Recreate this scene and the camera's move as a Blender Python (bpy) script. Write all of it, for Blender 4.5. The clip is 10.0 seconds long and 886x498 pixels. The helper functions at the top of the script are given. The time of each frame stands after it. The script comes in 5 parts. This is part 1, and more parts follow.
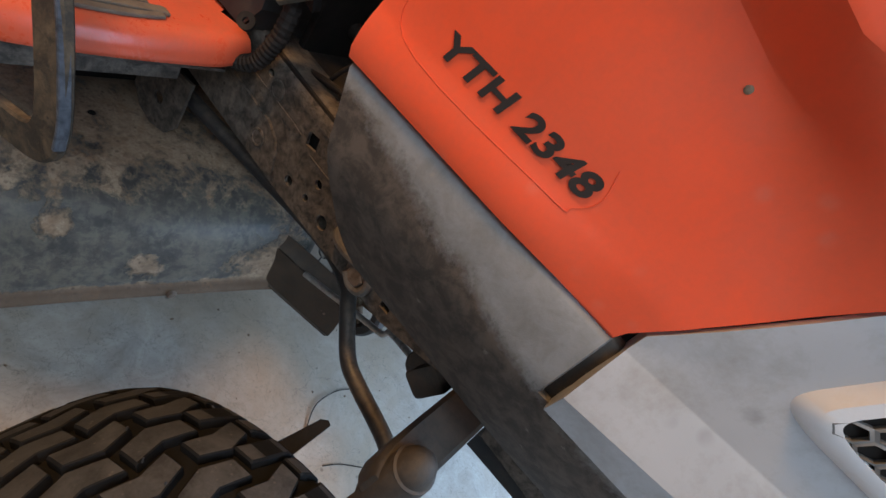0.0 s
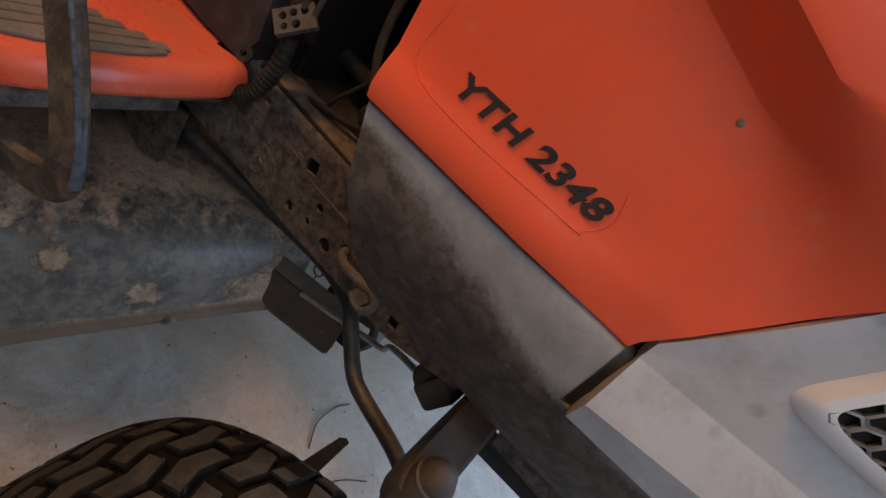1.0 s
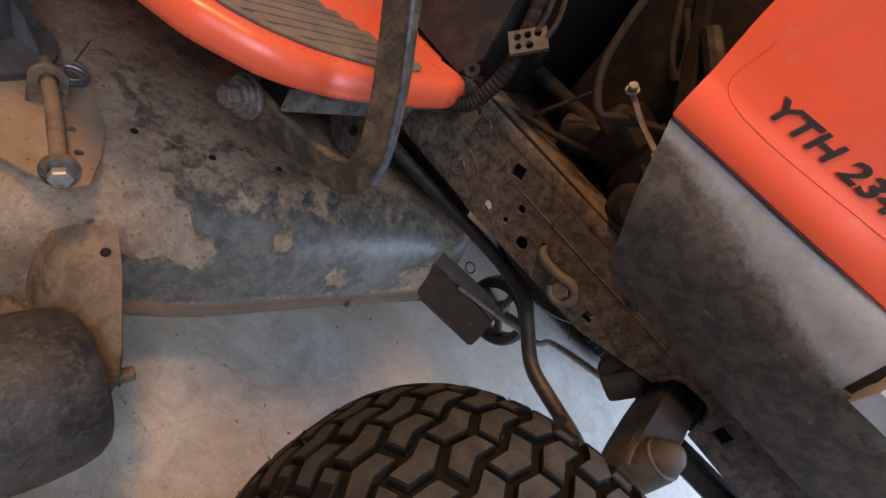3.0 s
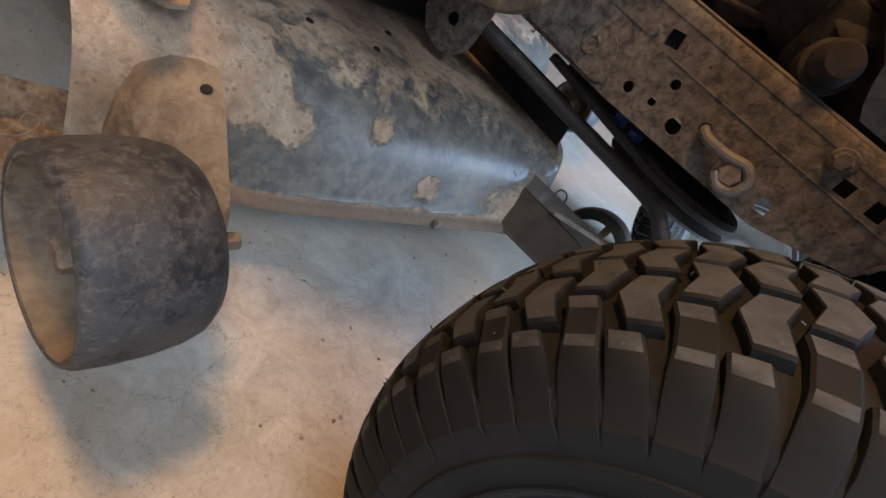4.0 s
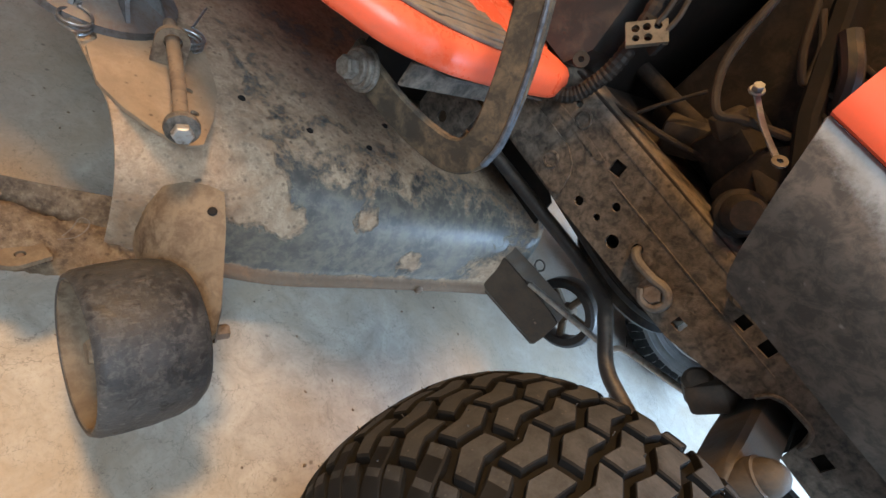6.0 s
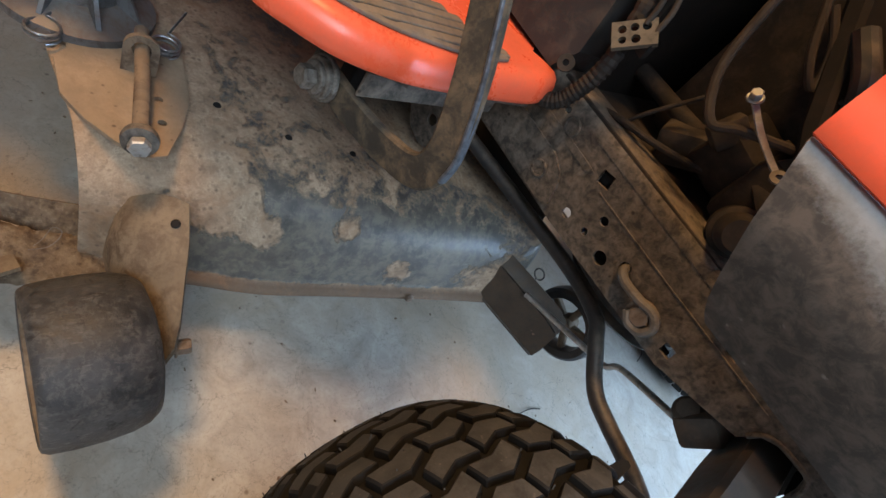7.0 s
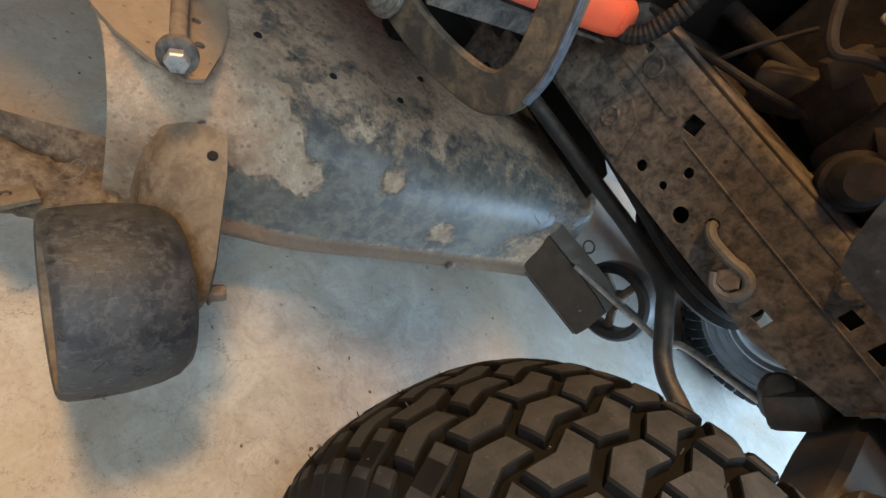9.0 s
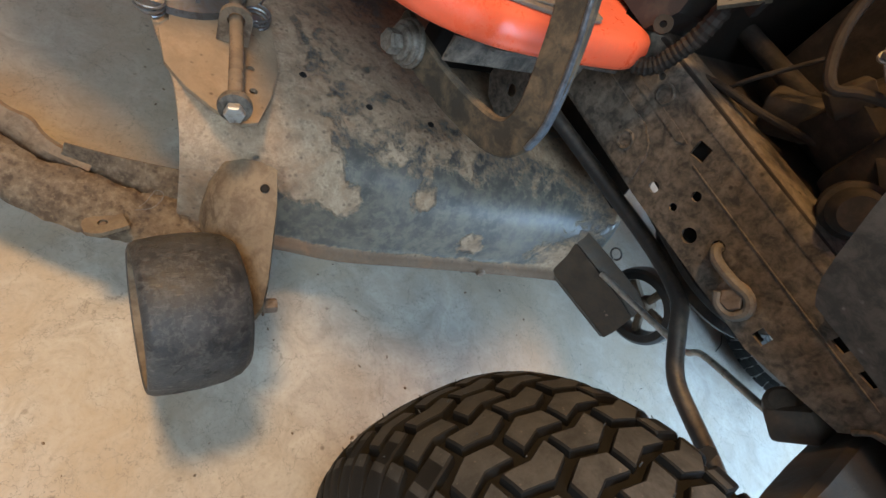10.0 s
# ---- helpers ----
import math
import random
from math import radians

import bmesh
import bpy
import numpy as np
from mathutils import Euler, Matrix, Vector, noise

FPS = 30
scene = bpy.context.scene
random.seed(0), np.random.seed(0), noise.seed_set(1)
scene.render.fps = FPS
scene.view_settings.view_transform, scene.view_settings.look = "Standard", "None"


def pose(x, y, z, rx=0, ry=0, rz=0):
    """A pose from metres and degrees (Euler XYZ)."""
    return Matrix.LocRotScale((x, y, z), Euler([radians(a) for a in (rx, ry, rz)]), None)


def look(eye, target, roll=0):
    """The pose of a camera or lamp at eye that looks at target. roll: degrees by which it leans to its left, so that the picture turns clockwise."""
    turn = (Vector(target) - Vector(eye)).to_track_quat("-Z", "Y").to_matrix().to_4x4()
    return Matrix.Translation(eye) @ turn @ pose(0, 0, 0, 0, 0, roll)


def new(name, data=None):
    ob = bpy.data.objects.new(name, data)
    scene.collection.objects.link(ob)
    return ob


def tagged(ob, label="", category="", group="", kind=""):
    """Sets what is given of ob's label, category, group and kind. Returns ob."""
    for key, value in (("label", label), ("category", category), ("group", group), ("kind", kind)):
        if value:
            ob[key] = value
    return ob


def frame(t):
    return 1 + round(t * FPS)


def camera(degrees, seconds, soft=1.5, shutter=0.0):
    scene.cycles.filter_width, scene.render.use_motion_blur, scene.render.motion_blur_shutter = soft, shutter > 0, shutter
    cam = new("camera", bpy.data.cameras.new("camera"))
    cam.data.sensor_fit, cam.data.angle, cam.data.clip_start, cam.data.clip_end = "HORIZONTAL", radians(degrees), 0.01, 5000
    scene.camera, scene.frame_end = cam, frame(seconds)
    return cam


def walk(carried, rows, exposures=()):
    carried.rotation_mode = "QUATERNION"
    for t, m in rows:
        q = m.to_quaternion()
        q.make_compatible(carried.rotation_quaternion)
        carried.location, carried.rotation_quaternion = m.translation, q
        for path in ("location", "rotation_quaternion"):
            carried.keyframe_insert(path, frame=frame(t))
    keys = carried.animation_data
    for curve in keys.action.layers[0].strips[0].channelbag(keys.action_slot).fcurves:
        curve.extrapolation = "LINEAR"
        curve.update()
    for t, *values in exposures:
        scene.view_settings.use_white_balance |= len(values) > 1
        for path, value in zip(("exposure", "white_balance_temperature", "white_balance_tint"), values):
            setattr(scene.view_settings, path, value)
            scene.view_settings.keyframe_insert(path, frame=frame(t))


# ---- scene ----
cam = camera(84.0, 10.0)
PATH = [
    (0, (-0.2393, -0.3162, 0.6300), (-0.7072, 1.3035, -0.4460), 42.60),
    (0.5, (-0.2399, -0.3372, 0.6400), (-0.6703, 1.3268, -0.3830), 41.30),
    (1, (-0.2561, -0.3400, 0.6320), (-0.6848, 1.3339, -0.3750), 40.70),
    (1.5, (-0.2680, -0.3511, 0.6270), (-0.7051, 1.3174, -0.3850), 40.00),
    (2, (-0.2704, -0.3961, 0.5960), (-0.7565, 1.2480, -0.4340), 39.60),
    (2.2, (-0.2728, -0.4019, 0.5940), (-0.8089, 1.2169, -0.4510), 39.00),
    (3.3, (-0.3385, -0.4752, 0.5340), (-0.9268, 1.0763, -0.5820), 40.60),
    (3.5, (-0.3277, -0.4780, 0.4850), (-0.9275, 1.0804, -0.6160), 40.20),
    (4, (-0.3397, -0.4911, 0.3850), (-0.9291, 1.0855, -0.6950), 41.50),
    (4.5, (-0.3484, -0.4734, 0.3350), (-0.9270, 1.1144, -0.7350), 42.30),
    (5, (-0.3543, -0.4589, 0.3160), (-0.9487, 1.1191, -0.7590), 42.80),
    (5.5, (-0.3564, -0.4999, 0.4710), (-0.9763, 1.0319, -0.6550), 44.00),
    (5.7, (-0.3478, -0.5056, 0.5200), (-0.9875, 1.0027, -0.6280), 44.00),
    (6.8, (-0.3499, -0.4272, 0.5420), (-1.0363, 0.9542, -0.7310), 43.00),
    (7, (-0.3462, -0.4315, 0.5610), (-1.0438, 0.9347, -0.7230), 42.90),
    (7.5, (-0.3259, -0.4280, 0.5190), (-1.0290, 0.9175, -0.7830), 43.20),
    (8, (-0.3352, -0.4313, 0.4950), (-1.0397, 0.9093, -0.8120), 43.50),
    (8.5, (-0.3450, -0.4286, 0.4920), (-1.0503, 0.9151, -0.8110), 43.90),
    (9, (-0.3485, -0.4343, 0.4840), (-1.0523, 0.9012, -0.8270), 44.30),
    (9.5, (-0.3513, -0.4592, 0.4920), (-1.0566, 0.8444, -0.8510), 44.30),
    (10, (-0.3459, -0.4405, 0.5460), (-1.0837, 0.7241, -0.9020), 41.20),
]
walk(cam, [(t, look(eye, target, roll)) for t, eye, target, roll in PATH], [
    (0.0, -0.55, 6400, 12), (0.5, -0.92, 6700, 17), (1.0, -1.05, 6900, 20), (2.2, -0.75, 7100, 22), (3.5, 0.0, 6500, 20), (4.5, 0.4, 6450, 10),
    (5.5, 0.65, 6450, 8), (5.7, 0.6, 6450, 8), (6.8, 0.1, 6450, 10), (7.0, 0.05, 6450, 10), (8.0, 0.25, 6400, 6), (10.0, 0.3, 6350, 5)])

# ---- light ----
world = bpy.data.worlds.new("world")
scene.world = world
world.use_nodes = True
wn = world.node_tree
sky = wn.nodes.new("ShaderNodeTexSky")
sky.sky_type, sky.sun_disc = "NISHITA", False
sky.sun_elevation, sky.sun_rotation = radians(38), radians(60)
wn.nodes["Background"].inputs["Strength"].default_value = 0.10
wn.links.new(sky.outputs["Color"], wn.nodes["Background"].inputs["Color"])


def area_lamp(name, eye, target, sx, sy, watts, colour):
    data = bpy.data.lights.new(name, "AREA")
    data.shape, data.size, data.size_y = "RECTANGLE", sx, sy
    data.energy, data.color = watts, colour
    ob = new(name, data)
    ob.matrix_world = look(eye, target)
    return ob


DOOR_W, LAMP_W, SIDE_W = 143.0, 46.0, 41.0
area_lamp("door_daylight", (0.95, 0.95, 0.98), (-0.5, 0.25, 0.1), 1.5, 1.3, DOOR_W, (0.435, 0.660, 0.965))
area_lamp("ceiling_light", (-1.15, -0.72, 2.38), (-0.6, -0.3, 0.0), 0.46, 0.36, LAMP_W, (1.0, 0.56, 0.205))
area_lamp("door_daylight", (0.78, -1.32, 1.95), (-0.25, -0.1, 0.5), 1.2, 0.9, SIDE_W, (0.76, 0.89, 1.0))


# ---- materials ----
def nodes_of(name):
    m = bpy.data.materials.new(name)
    m.use_nodes = True
    t = m.node_tree
    return m, t, t.nodes["Principled BSDF"]


def node(t, kind, **kw):
    n = t.nodes.new(kind)
    for k, v in kw.items():
        n.inputs[k.replace("_", " ")].default_value = v
    return n


def noise_tex(t, co, scale, detail=5.0, rough=0.6, dist=0.0):
    n = node(t, "ShaderNodeTexNoise", Scale=scale, Detail=detail, Roughness=rough, Distortion=dist)
    t.links.new(co, n.inputs["Vector"])
    return n.outputs["Fac"]


def ramp(t, fac, a, b, ca=(0, 0, 0, 1), cb=(1, 1, 1, 1)):
    n = t.nodes.new("ShaderNodeValToRGB")
    n.color_ramp.elements[0].position, n.color_ramp.elements[1].position = a, b
    n.color_ramp.elements[0].color, n.color_ramp.elements[1].color = ca, cb
    t.links.new(fac, n.inputs["Fac"])
    return n.outputs["Color"]


def math_node(t, op, a, b=None, clamp=False):
    n = t.nodes.new("ShaderNodeMath")
    n.operation, n.use_clamp = op, clamp
    for i, v in enumerate((a, b)):
        if v is None:
            continue
        if isinstance(v, (int, float)):
            n.inputs[i].default_value = v
        else:
            t.links.new(v, n.inputs[i])
    return n.outputs[0]


def mix(t, fac, a, b):
    n = t.nodes.new("ShaderNodeMix")
    n.data_type = "RGBA"
    for sock, v in ((n.inputs["Factor"], fac), (n.inputs["A"], a), (n.inputs["B"], b)):
        if isinstance(v, (int, float)):
            sock.default_value = v
        elif isinstance(v, tuple):
            sock.default_value = (*v, 1)[:4]
        else:
            t.links.new(v, sock)
    return n.outputs["Result"]


def coords(t, vary=False):
    """Object coordinates; with vary, shifted piece by piece, so that pieces on one mesh differ."""
    co = t.nodes.new("ShaderNodeTexCoord").outputs["Object"]
    if not vary:
        return co
    info, far = t.nodes.new("ShaderNodeObjectInfo"), t.nodes.new("ShaderNodeVectorMath")
    far.operation = "MULTIPLY_ADD"
    t.links.new(info.outputs["Random"], far.inputs[0])
    far.inputs[1].default_value = (17.0, 11.0, 23.0)
    t.links.new(co, far.inputs[2])
    return far.outputs["Vector"]


def bump(t, b, height, strength, dist=0.002):
    n = node(t, "ShaderNodeBump", Strength=strength, Distance=dist)
    t.links.new(height, n.inputs["Height"])
    t.links.new(n.outputs["Normal"], b.inputs["Normal"])


def spot(t, co, centre, radius):
    """1 at the centre of a stain, falling to 0 at its radius."""
    n = t.nodes.new("ShaderNodeVectorMath")
    n.operation = "DISTANCE"
    t.links.new(co, n.inputs[0])
    n.inputs[1].default_value = centre
    return math_node(t, "SUBTRACT", 1.0, math_node(t, "DIVIDE", n.outputs["Value"], radius), clamp=True)


def grimy(name, base, dirt, lo=0.45, hi=0.65, scale=30.0, rough=0.5, metal=0.0, relief=0.3, dusty=0.0, dust=(0.30, 0.23, 0.16), dirt_rough=0.85, grain=260.0, chips=None, vary=False, up_from=0.25):
    """A worn surface: base colour, grime in blotches at two scales, a little dust on what faces up."""
    m, t, b = nodes_of(name)
    co = coords(t, vary)
    coarse, fine = noise_tex(t, co, scale, 6, 0.65, 0.4), noise_tex(t, co, grain, 4, 0.7)
    both = math_node(t, "ADD", math_node(t, "MULTIPLY", coarse, 0.75), math_node(t, "MULTIPLY", fine, 0.25))
    mask = ramp(t, both, lo, hi)
    col = mix(t, mask, base, dirt)
    tone = ramp(t, noise_tex(t, co, scale * 0.35, 3, 0.5), 0.25, 0.8, (0.72, 0.72, 0.72, 1), (1.18, 1.18, 1.18, 1))
    mul = t.nodes.new("ShaderNodeMix")
    mul.data_type, mul.blend_type = "RGBA", "MULTIPLY"
    mul.inputs["Factor"].default_value = 1.0
    t.links.new(col, mul.inputs["A"])
    t.links.new(tone, mul.inputs["B"])
    col = mul.outputs["Result"]
    if dusty:
        geo = t.nodes.new("ShaderNodeNewGeometry")
        sep = t.nodes.new("ShaderNodeSeparateXYZ")
        t.links.new(geo.outputs["Normal"], sep.inputs[0])
        up = ramp(t, sep.outputs["Z"], up_from, 0.95)
        lay = math_node(t, "MULTIPLY", math_node(t, "MULTIPLY", up, ramp(t, both, 0.32, 0.62)), dusty)
        col = mix(t, lay, col, dust)
    if chips:
        size, amount, tint = chips
        v = node(t, "ShaderNodeTexVoronoi", Scale=size)
        t.links.new(co, v.inputs["Vector"])
        fleck = math_node(t, "MULTIPLY", ramp(t, v.outputs["Distance"], 0.10, 0.24, (1, 1, 1, 1), (0, 0, 0, 1)), ramp(t, noise_tex(t, co, size * 0.45, 3, 0.6), 0.5, 0.6))
        col = mix(t, math_node(t, "MULTIPLY", fleck, amount), col, tint)
    t.links.new(col, b.inputs["Base Color"])
    r = mix(t, mask, (rough,) * 3, (dirt_rough,) * 3)
    t.links.new(r, b.inputs["Roughness"])
    b.inputs["Metallic"].default_value = metal
    b.inputs["Specular IOR Level"].default_value = 0.5 if rough < 0.5 else 0.28
    bump(t, b, both, relief)
    return m


RUST = (0.21, 0.105, 0.055)
EARTH = (0.27, 0.19, 0.125)
m_rail = grimy("dusty_frame_steel", (0.046, 0.040, 0.035), (0.158, 0.133, 0.109), 0.40, 0.60, 85, 0.62, 0.1, 1.0, 0.5, (0.19, 0.15, 0.115), 0.85, 240, (95, 0.85, (0.026, 0.021, 0.018)))
m_axle = grimy("greasy_brown_axle_steel", (0.066, 0.057, 0.050), (0.115, 0.090, 0.070), 0.42, 0.66, 70, 0.55, 0.1, 0.5, 0.3, (0.12, 0.098, 0.08))
m_black = grimy("black_painted_steel", (0.022, 0.022, 0.024), (0.07, 0.055, 0.045), 0.5, 0.72, 55, 0.42, 0.1, 0.25, 0.3)
m_alloy = grimy("dull_cast_aluminium", (0.17, 0.17, 0.175), (0.09, 0.07, 0.056), 0.45, 0.7, 60, 0.45, 0.6, 0.4, 0.4)
m_plastic = grimy("grey_black_plastic", (0.030, 0.029, 0.029), (0.070, 0.057, 0.047), 0.48, 0.7, 50, 0.5, 0.0, 0.2, 0.4)
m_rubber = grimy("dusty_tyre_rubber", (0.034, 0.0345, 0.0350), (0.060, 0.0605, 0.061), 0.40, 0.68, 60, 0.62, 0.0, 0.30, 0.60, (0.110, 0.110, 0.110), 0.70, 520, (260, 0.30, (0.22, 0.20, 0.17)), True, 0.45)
m_carcass = grimy("dark_tyre_rubber", (0.0080, 0.0078, 0.0078), (0.015, 0.0146, 0.0144), 0.42, 0.7, 34, 0.7, 0.0, 0.3, 0.0, EARTH, 0.8, 420)
# far tyre's side: daylight on it is put into this pale grey, with dust
m_pale_carcass = grimy("daylit_dusty_tyre_side", (0.13, 0.13, 0.13), (0.20, 0.195, 0.185), 0.42, 0.7, 34, 0.7, 0.0, 0.3, 0.0, EARTH, 0.8, 420)
for m in (m_rubber, m_carcass):
    m.node_tree.nodes["Principled BSDF"].inputs["Specular IOR Level"].default_value = 0.22
m_orange = grimy("orange_enamel", (0.82, 0.112, 0.045), (0.62, 0.105, 0.05), 0.45, 0.75, 18, 0.27, 0.0, 0.03, 0.18, (0.55, 0.30, 0.18), 0.5, 300)
m_hood = grimy("dusty_orange_hood_plastic", (0.84, 0.092, 0.028), (0.66, 0.098, 0.042), 0.40, 0.74, 14, 0.42, 0.0, 0.05, 0.10, (0.55, 0.28, 0.18), 0.62, 340, (55, 0.10, (0.62, 0.34, 0.26)))
m_grey = grimy("weathered_grey_plastic", (0.20, 0.198, 0.195), (0.125, 0.108, 0.092), 0.46, 0.70, 26, 0.45, 0.0, 0.12, 0.0, EARTH, 0.7, 200)
m_silver = grimy("silver_grey_plastic", (0.44, 0.45, 0.475), (0.33, 0.325, 0.32), 0.48, 0.70, 26, 0.42, 0.0, 0.06, 0.0, EARTH, 0.6, 240, (48, 0.35, (0.15, 0.145, 0.14)))
m_white = grimy("white_painted_rim", (0.74, 0.74, 0.72), (0.50, 0.44, 0.37), 0.5, 0.75, 30, 0.4, 0.0, 0.1)
m_bezel = grimy("pale_headlamp_bezel", (0.74, 0.76, 0.80), (0.62, 0.61, 0.59), 0.5, 0.8, 30, 0.35, 0.0, 0.05)
m_mat = grimy("brown_grey_foot_mat", (0.115, 0.095, 0.078), (0.20, 0.155, 0.115), 0.42, 0.68, 40, 0.75, 0.0, 0.3, 0.6, (0.22, 0.17, 0.125))
m_bolt = grimy("zinc_bolt", (0.42, 0.41, 0.39), (0.20, 0.15, 0.11), 0.5, 0.72, 120, 0.4, 0.7, 0.3)
m_rustbolt = grimy("rusty_bolt", (0.20, 0.15, 0.115), (0.11, 0.075, 0.05), 0.45, 0.7, 130, 0.7, 0.3, 0.5)
m_chrome = grimy("bright_zinc_plate", (0.32, 0.33, 0.34), (0.20, 0.18, 0.16), 0.48, 0.7, 90, 0.32, 0.9, 0.1)
m_rod = grimy("dull_steel_rod", (0.150, 0.135, 0.120), (0.095, 0.078, 0.065), 0.45, 0.7, 90, 0.6, 0.15, 0.3)
m_wire = grimy("pale_wire_loom", (0.042, 0.033, 0.026), (0.020, 0.016, 0.013), 0.45, 0.7, 80, 0.7, 0.0, 0.3)
m_ivory = grimy("ivory_connector", (0.105, 0.086, 0.064), (0.045, 0.036, 0.028), 0.48, 0.7, 110, 0.55, 0.0, 0.2)
m_blue = grimy("blue_plastic_clip", (0.06, 0.11, 0.33), (0.04, 0.06, 0.16), 0.5, 0.8, 90, 0.4, 0.0, 0.1)
m_decal = grimy("black_decal_ink", (0.036, 0.030, 0.028), (0.06, 0.035, 0.03), 0.55, 0.8, 120, 0.5, 0.0, 0.05)
# m_bay and m_pump are darkened: the engine bay's shade is in their colour
m_bay = grimy("grimy_bay_shade", (0.016, 0.013, 0.0115), (0.050, 0.037, 0.029), 0.46, 0.70, 60, 0.75, 0.0, 0.6, 0.3, (0.040, 0.030, 0.024))
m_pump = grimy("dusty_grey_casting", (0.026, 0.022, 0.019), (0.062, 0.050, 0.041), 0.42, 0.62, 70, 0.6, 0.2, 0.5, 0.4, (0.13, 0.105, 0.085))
# near-black painted for shade in holes and gaps; dark steel parts use it too
m_dark = grimy("shade_and_dark_steel", (0.010, 0.009, 0.0085), (0.022, 0.017, 0.014), 0.45, 0.7, 40, 0.8, 0.0, 0.2)
m_wall = grimy("painted_garage_wall", (0.36, 0.345, 0.32), (0.30, 0.28, 0.255), 0.4, 0.75, 3, 0.8, 0.0, 0.05)
m_rustplate = grimy("rust_and_earth_steel", (0.19, 0.138, 0.094), (0.090, 0.058, 0.040), 0.46, 0.60, 60, 0.85, 0.05, 1.0, 0.4, (0.27, 0.21, 0.15), 0.9, 220, (130, 0.6, (0.075, 0.055, 0.042)))
m_bracket = grimy("earth_coated_bracket_steel", (0.178, 0.138, 0.096), (0.080, 0.055, 0.037), 0.44, 0.62, 60, 0.8, 0.0, 0.6, 0.3, (0.26, 0.205, 0.15))
m_lever = grimy("brown_crusted_lever", (0.050, 0.042, 0.033), (0.155, 0.115, 0.074), 0.44, 0.66, 60, 0.72, 0.1, 0.8, 0.3, (0.22, 0.165, 0.11), 0.85, 200, (140, 0.7, (0.035, 0.03, 0.026)))
m_noseplate = grimy("brown_oily_bracket_steel", (0.044, 0.032, 0.022), (0.088, 0.062, 0.042), 0.42, 0.64, 60, 0.45, 0.1, 0.5, 0.2, (0.16, 0.13, 0.10))
m_oldbolt = grimy("dull_dirty_bolt_steel", (0.20, 0.185, 0.165), (0.085, 0.066, 0.050), 0.42, 0.64, 110, 0.55, 0.4, 0.5)
m_edge = grimy("blue_grey_edge", (0.11, 0.125, 0.15), (0.04, 0.043, 0.05), 0.4, 0.7, 110, 0.5, 0.3, 0.3)


def scuffed_rubber():
    """Hard rubber rubbed grey, with short scuffs across the tread and torn dark patches."""
    m, t, b = nodes_of("scuffed_hard_rubber")
    co = coords(t)
    n1, n2, n3 = noise_tex(t, co, 26, 6, 0.65, 0.4), noise_tex(t, co, 150, 5, 0.75, 0.3), noise_tex(t, co, 420, 3, 0.7)
    long = t.nodes.new("ShaderNodeVectorMath")
    long.operation = "MULTIPLY"
    t.links.new(co, long.inputs[0])
    long.inputs[1].default_value = (420, 95, 420)
    scuff = noise_tex(t, long.outputs["Vector"], 1.0, 3, 0.6)
    col = mix(t, ramp(t, n1, 0.36, 0.64), (0.017, 0.018, 0.020), (0.048, 0.047, 0.047))
    col = mix(t, math_node(t, "MULTIPLY", ramp(t, n2, 0.48, 0.62), 0.6), col, (0.090, 0.086, 0.082))
    col = mix(t, math_node(t, "MULTIPLY", math_node(t, "MULTIPLY", ramp(t, scuff, 0.58, 0.68), ramp(t, n1, 0.42, 0.60)), 0.45), col, (0.16, 0.15, 0.138))
    col = mix(t, math_node(t, "MULTIPLY", ramp(t, noise_tex(t, co, 70, 6, 0.75, 0.8), 0.56, 0.63), 0.8), col, (0.011, 0.011, 0.012))
    t.links.new(col, b.inputs["Base Color"])
    t.links.new(mix(t, ramp(t, n2, 0.4, 0.65), (0.45,) * 3, (0.72,) * 3), b.inputs["Roughness"])
    b.inputs["Specular IOR Level"].default_value = 0.4
    bump(t, b, math_node(t, "ADD", math_node(t, "MULTIPLY", n2, 0.7), math_node(t, "ADD", math_node(t, "MULTIPLY", scuff, 0.4), math_node(t, "MULTIPLY", n3, 0.3))), 0.55, 0.0012)
    return m


m_wheel_rubber = scuffed_rubber()


def earth_crust(name, k):
    """Steel under baked earth and flaking rust: lumps, crevices and pale dry soil on the crowns."""
    m, t, b = nodes_of(name)
    co = coords(t)
    n1, n2, n3 = noise_tex(t, co, 55, 5, 0.6, 0.1), noise_tex(t, co, 150, 4, 0.65, 0.0), noise_tex(t, co, 380, 3, 0.7)
    lumps = math_node(t, "ADD", math_node(t, "MULTIPLY", n1, 0.6), math_node(t, "MULTIPLY", n2, 0.4))
    col = mix(t, ramp(t, lumps, 0.40, 0.60), (0.125 * k, 0.086 * k, 0.058 * k), (0.275 * k, 0.208 * k, 0.142 * k))
    col = mix(t, math_node(t, "MULTIPLY", ramp(t, n2, 0.54, 0.66), 0.5), col, (0.36 * k, 0.285 * k, 0.195 * k))
    col = mix(t, math_node(t, "MULTIPLY", ramp(t, n2, 0.33, 0.42, (1, 1, 1, 1), (0, 0, 0, 1)), 0.55), col, (0.055, 0.038, 0.028))
    t.links.new(col, b.inputs["Base Color"])
    b.inputs["Roughness"].default_value = 0.88
    b.inputs["Specular IOR Level"].default_value = 0.25
    bump(t, b, math_node(t, "ADD", lumps, math_node(t, "MULTIPLY", n3, 0.2)), 0.75, 0.005)
    return m


m_crust = earth_crust("flaking_rust_and_baked_earth", 0.56)
m_crust_pale = grimy("dry_earth_on_steel", (0.275, 0.205, 0.140), (0.185, 0.130, 0.085), 0.42, 0.66, 55, 0.88, 0.0, 1.0, 0.3, (0.30, 0.23, 0.16), 0.9, 240, (110, 0.75, (0.075, 0.052, 0.036)))


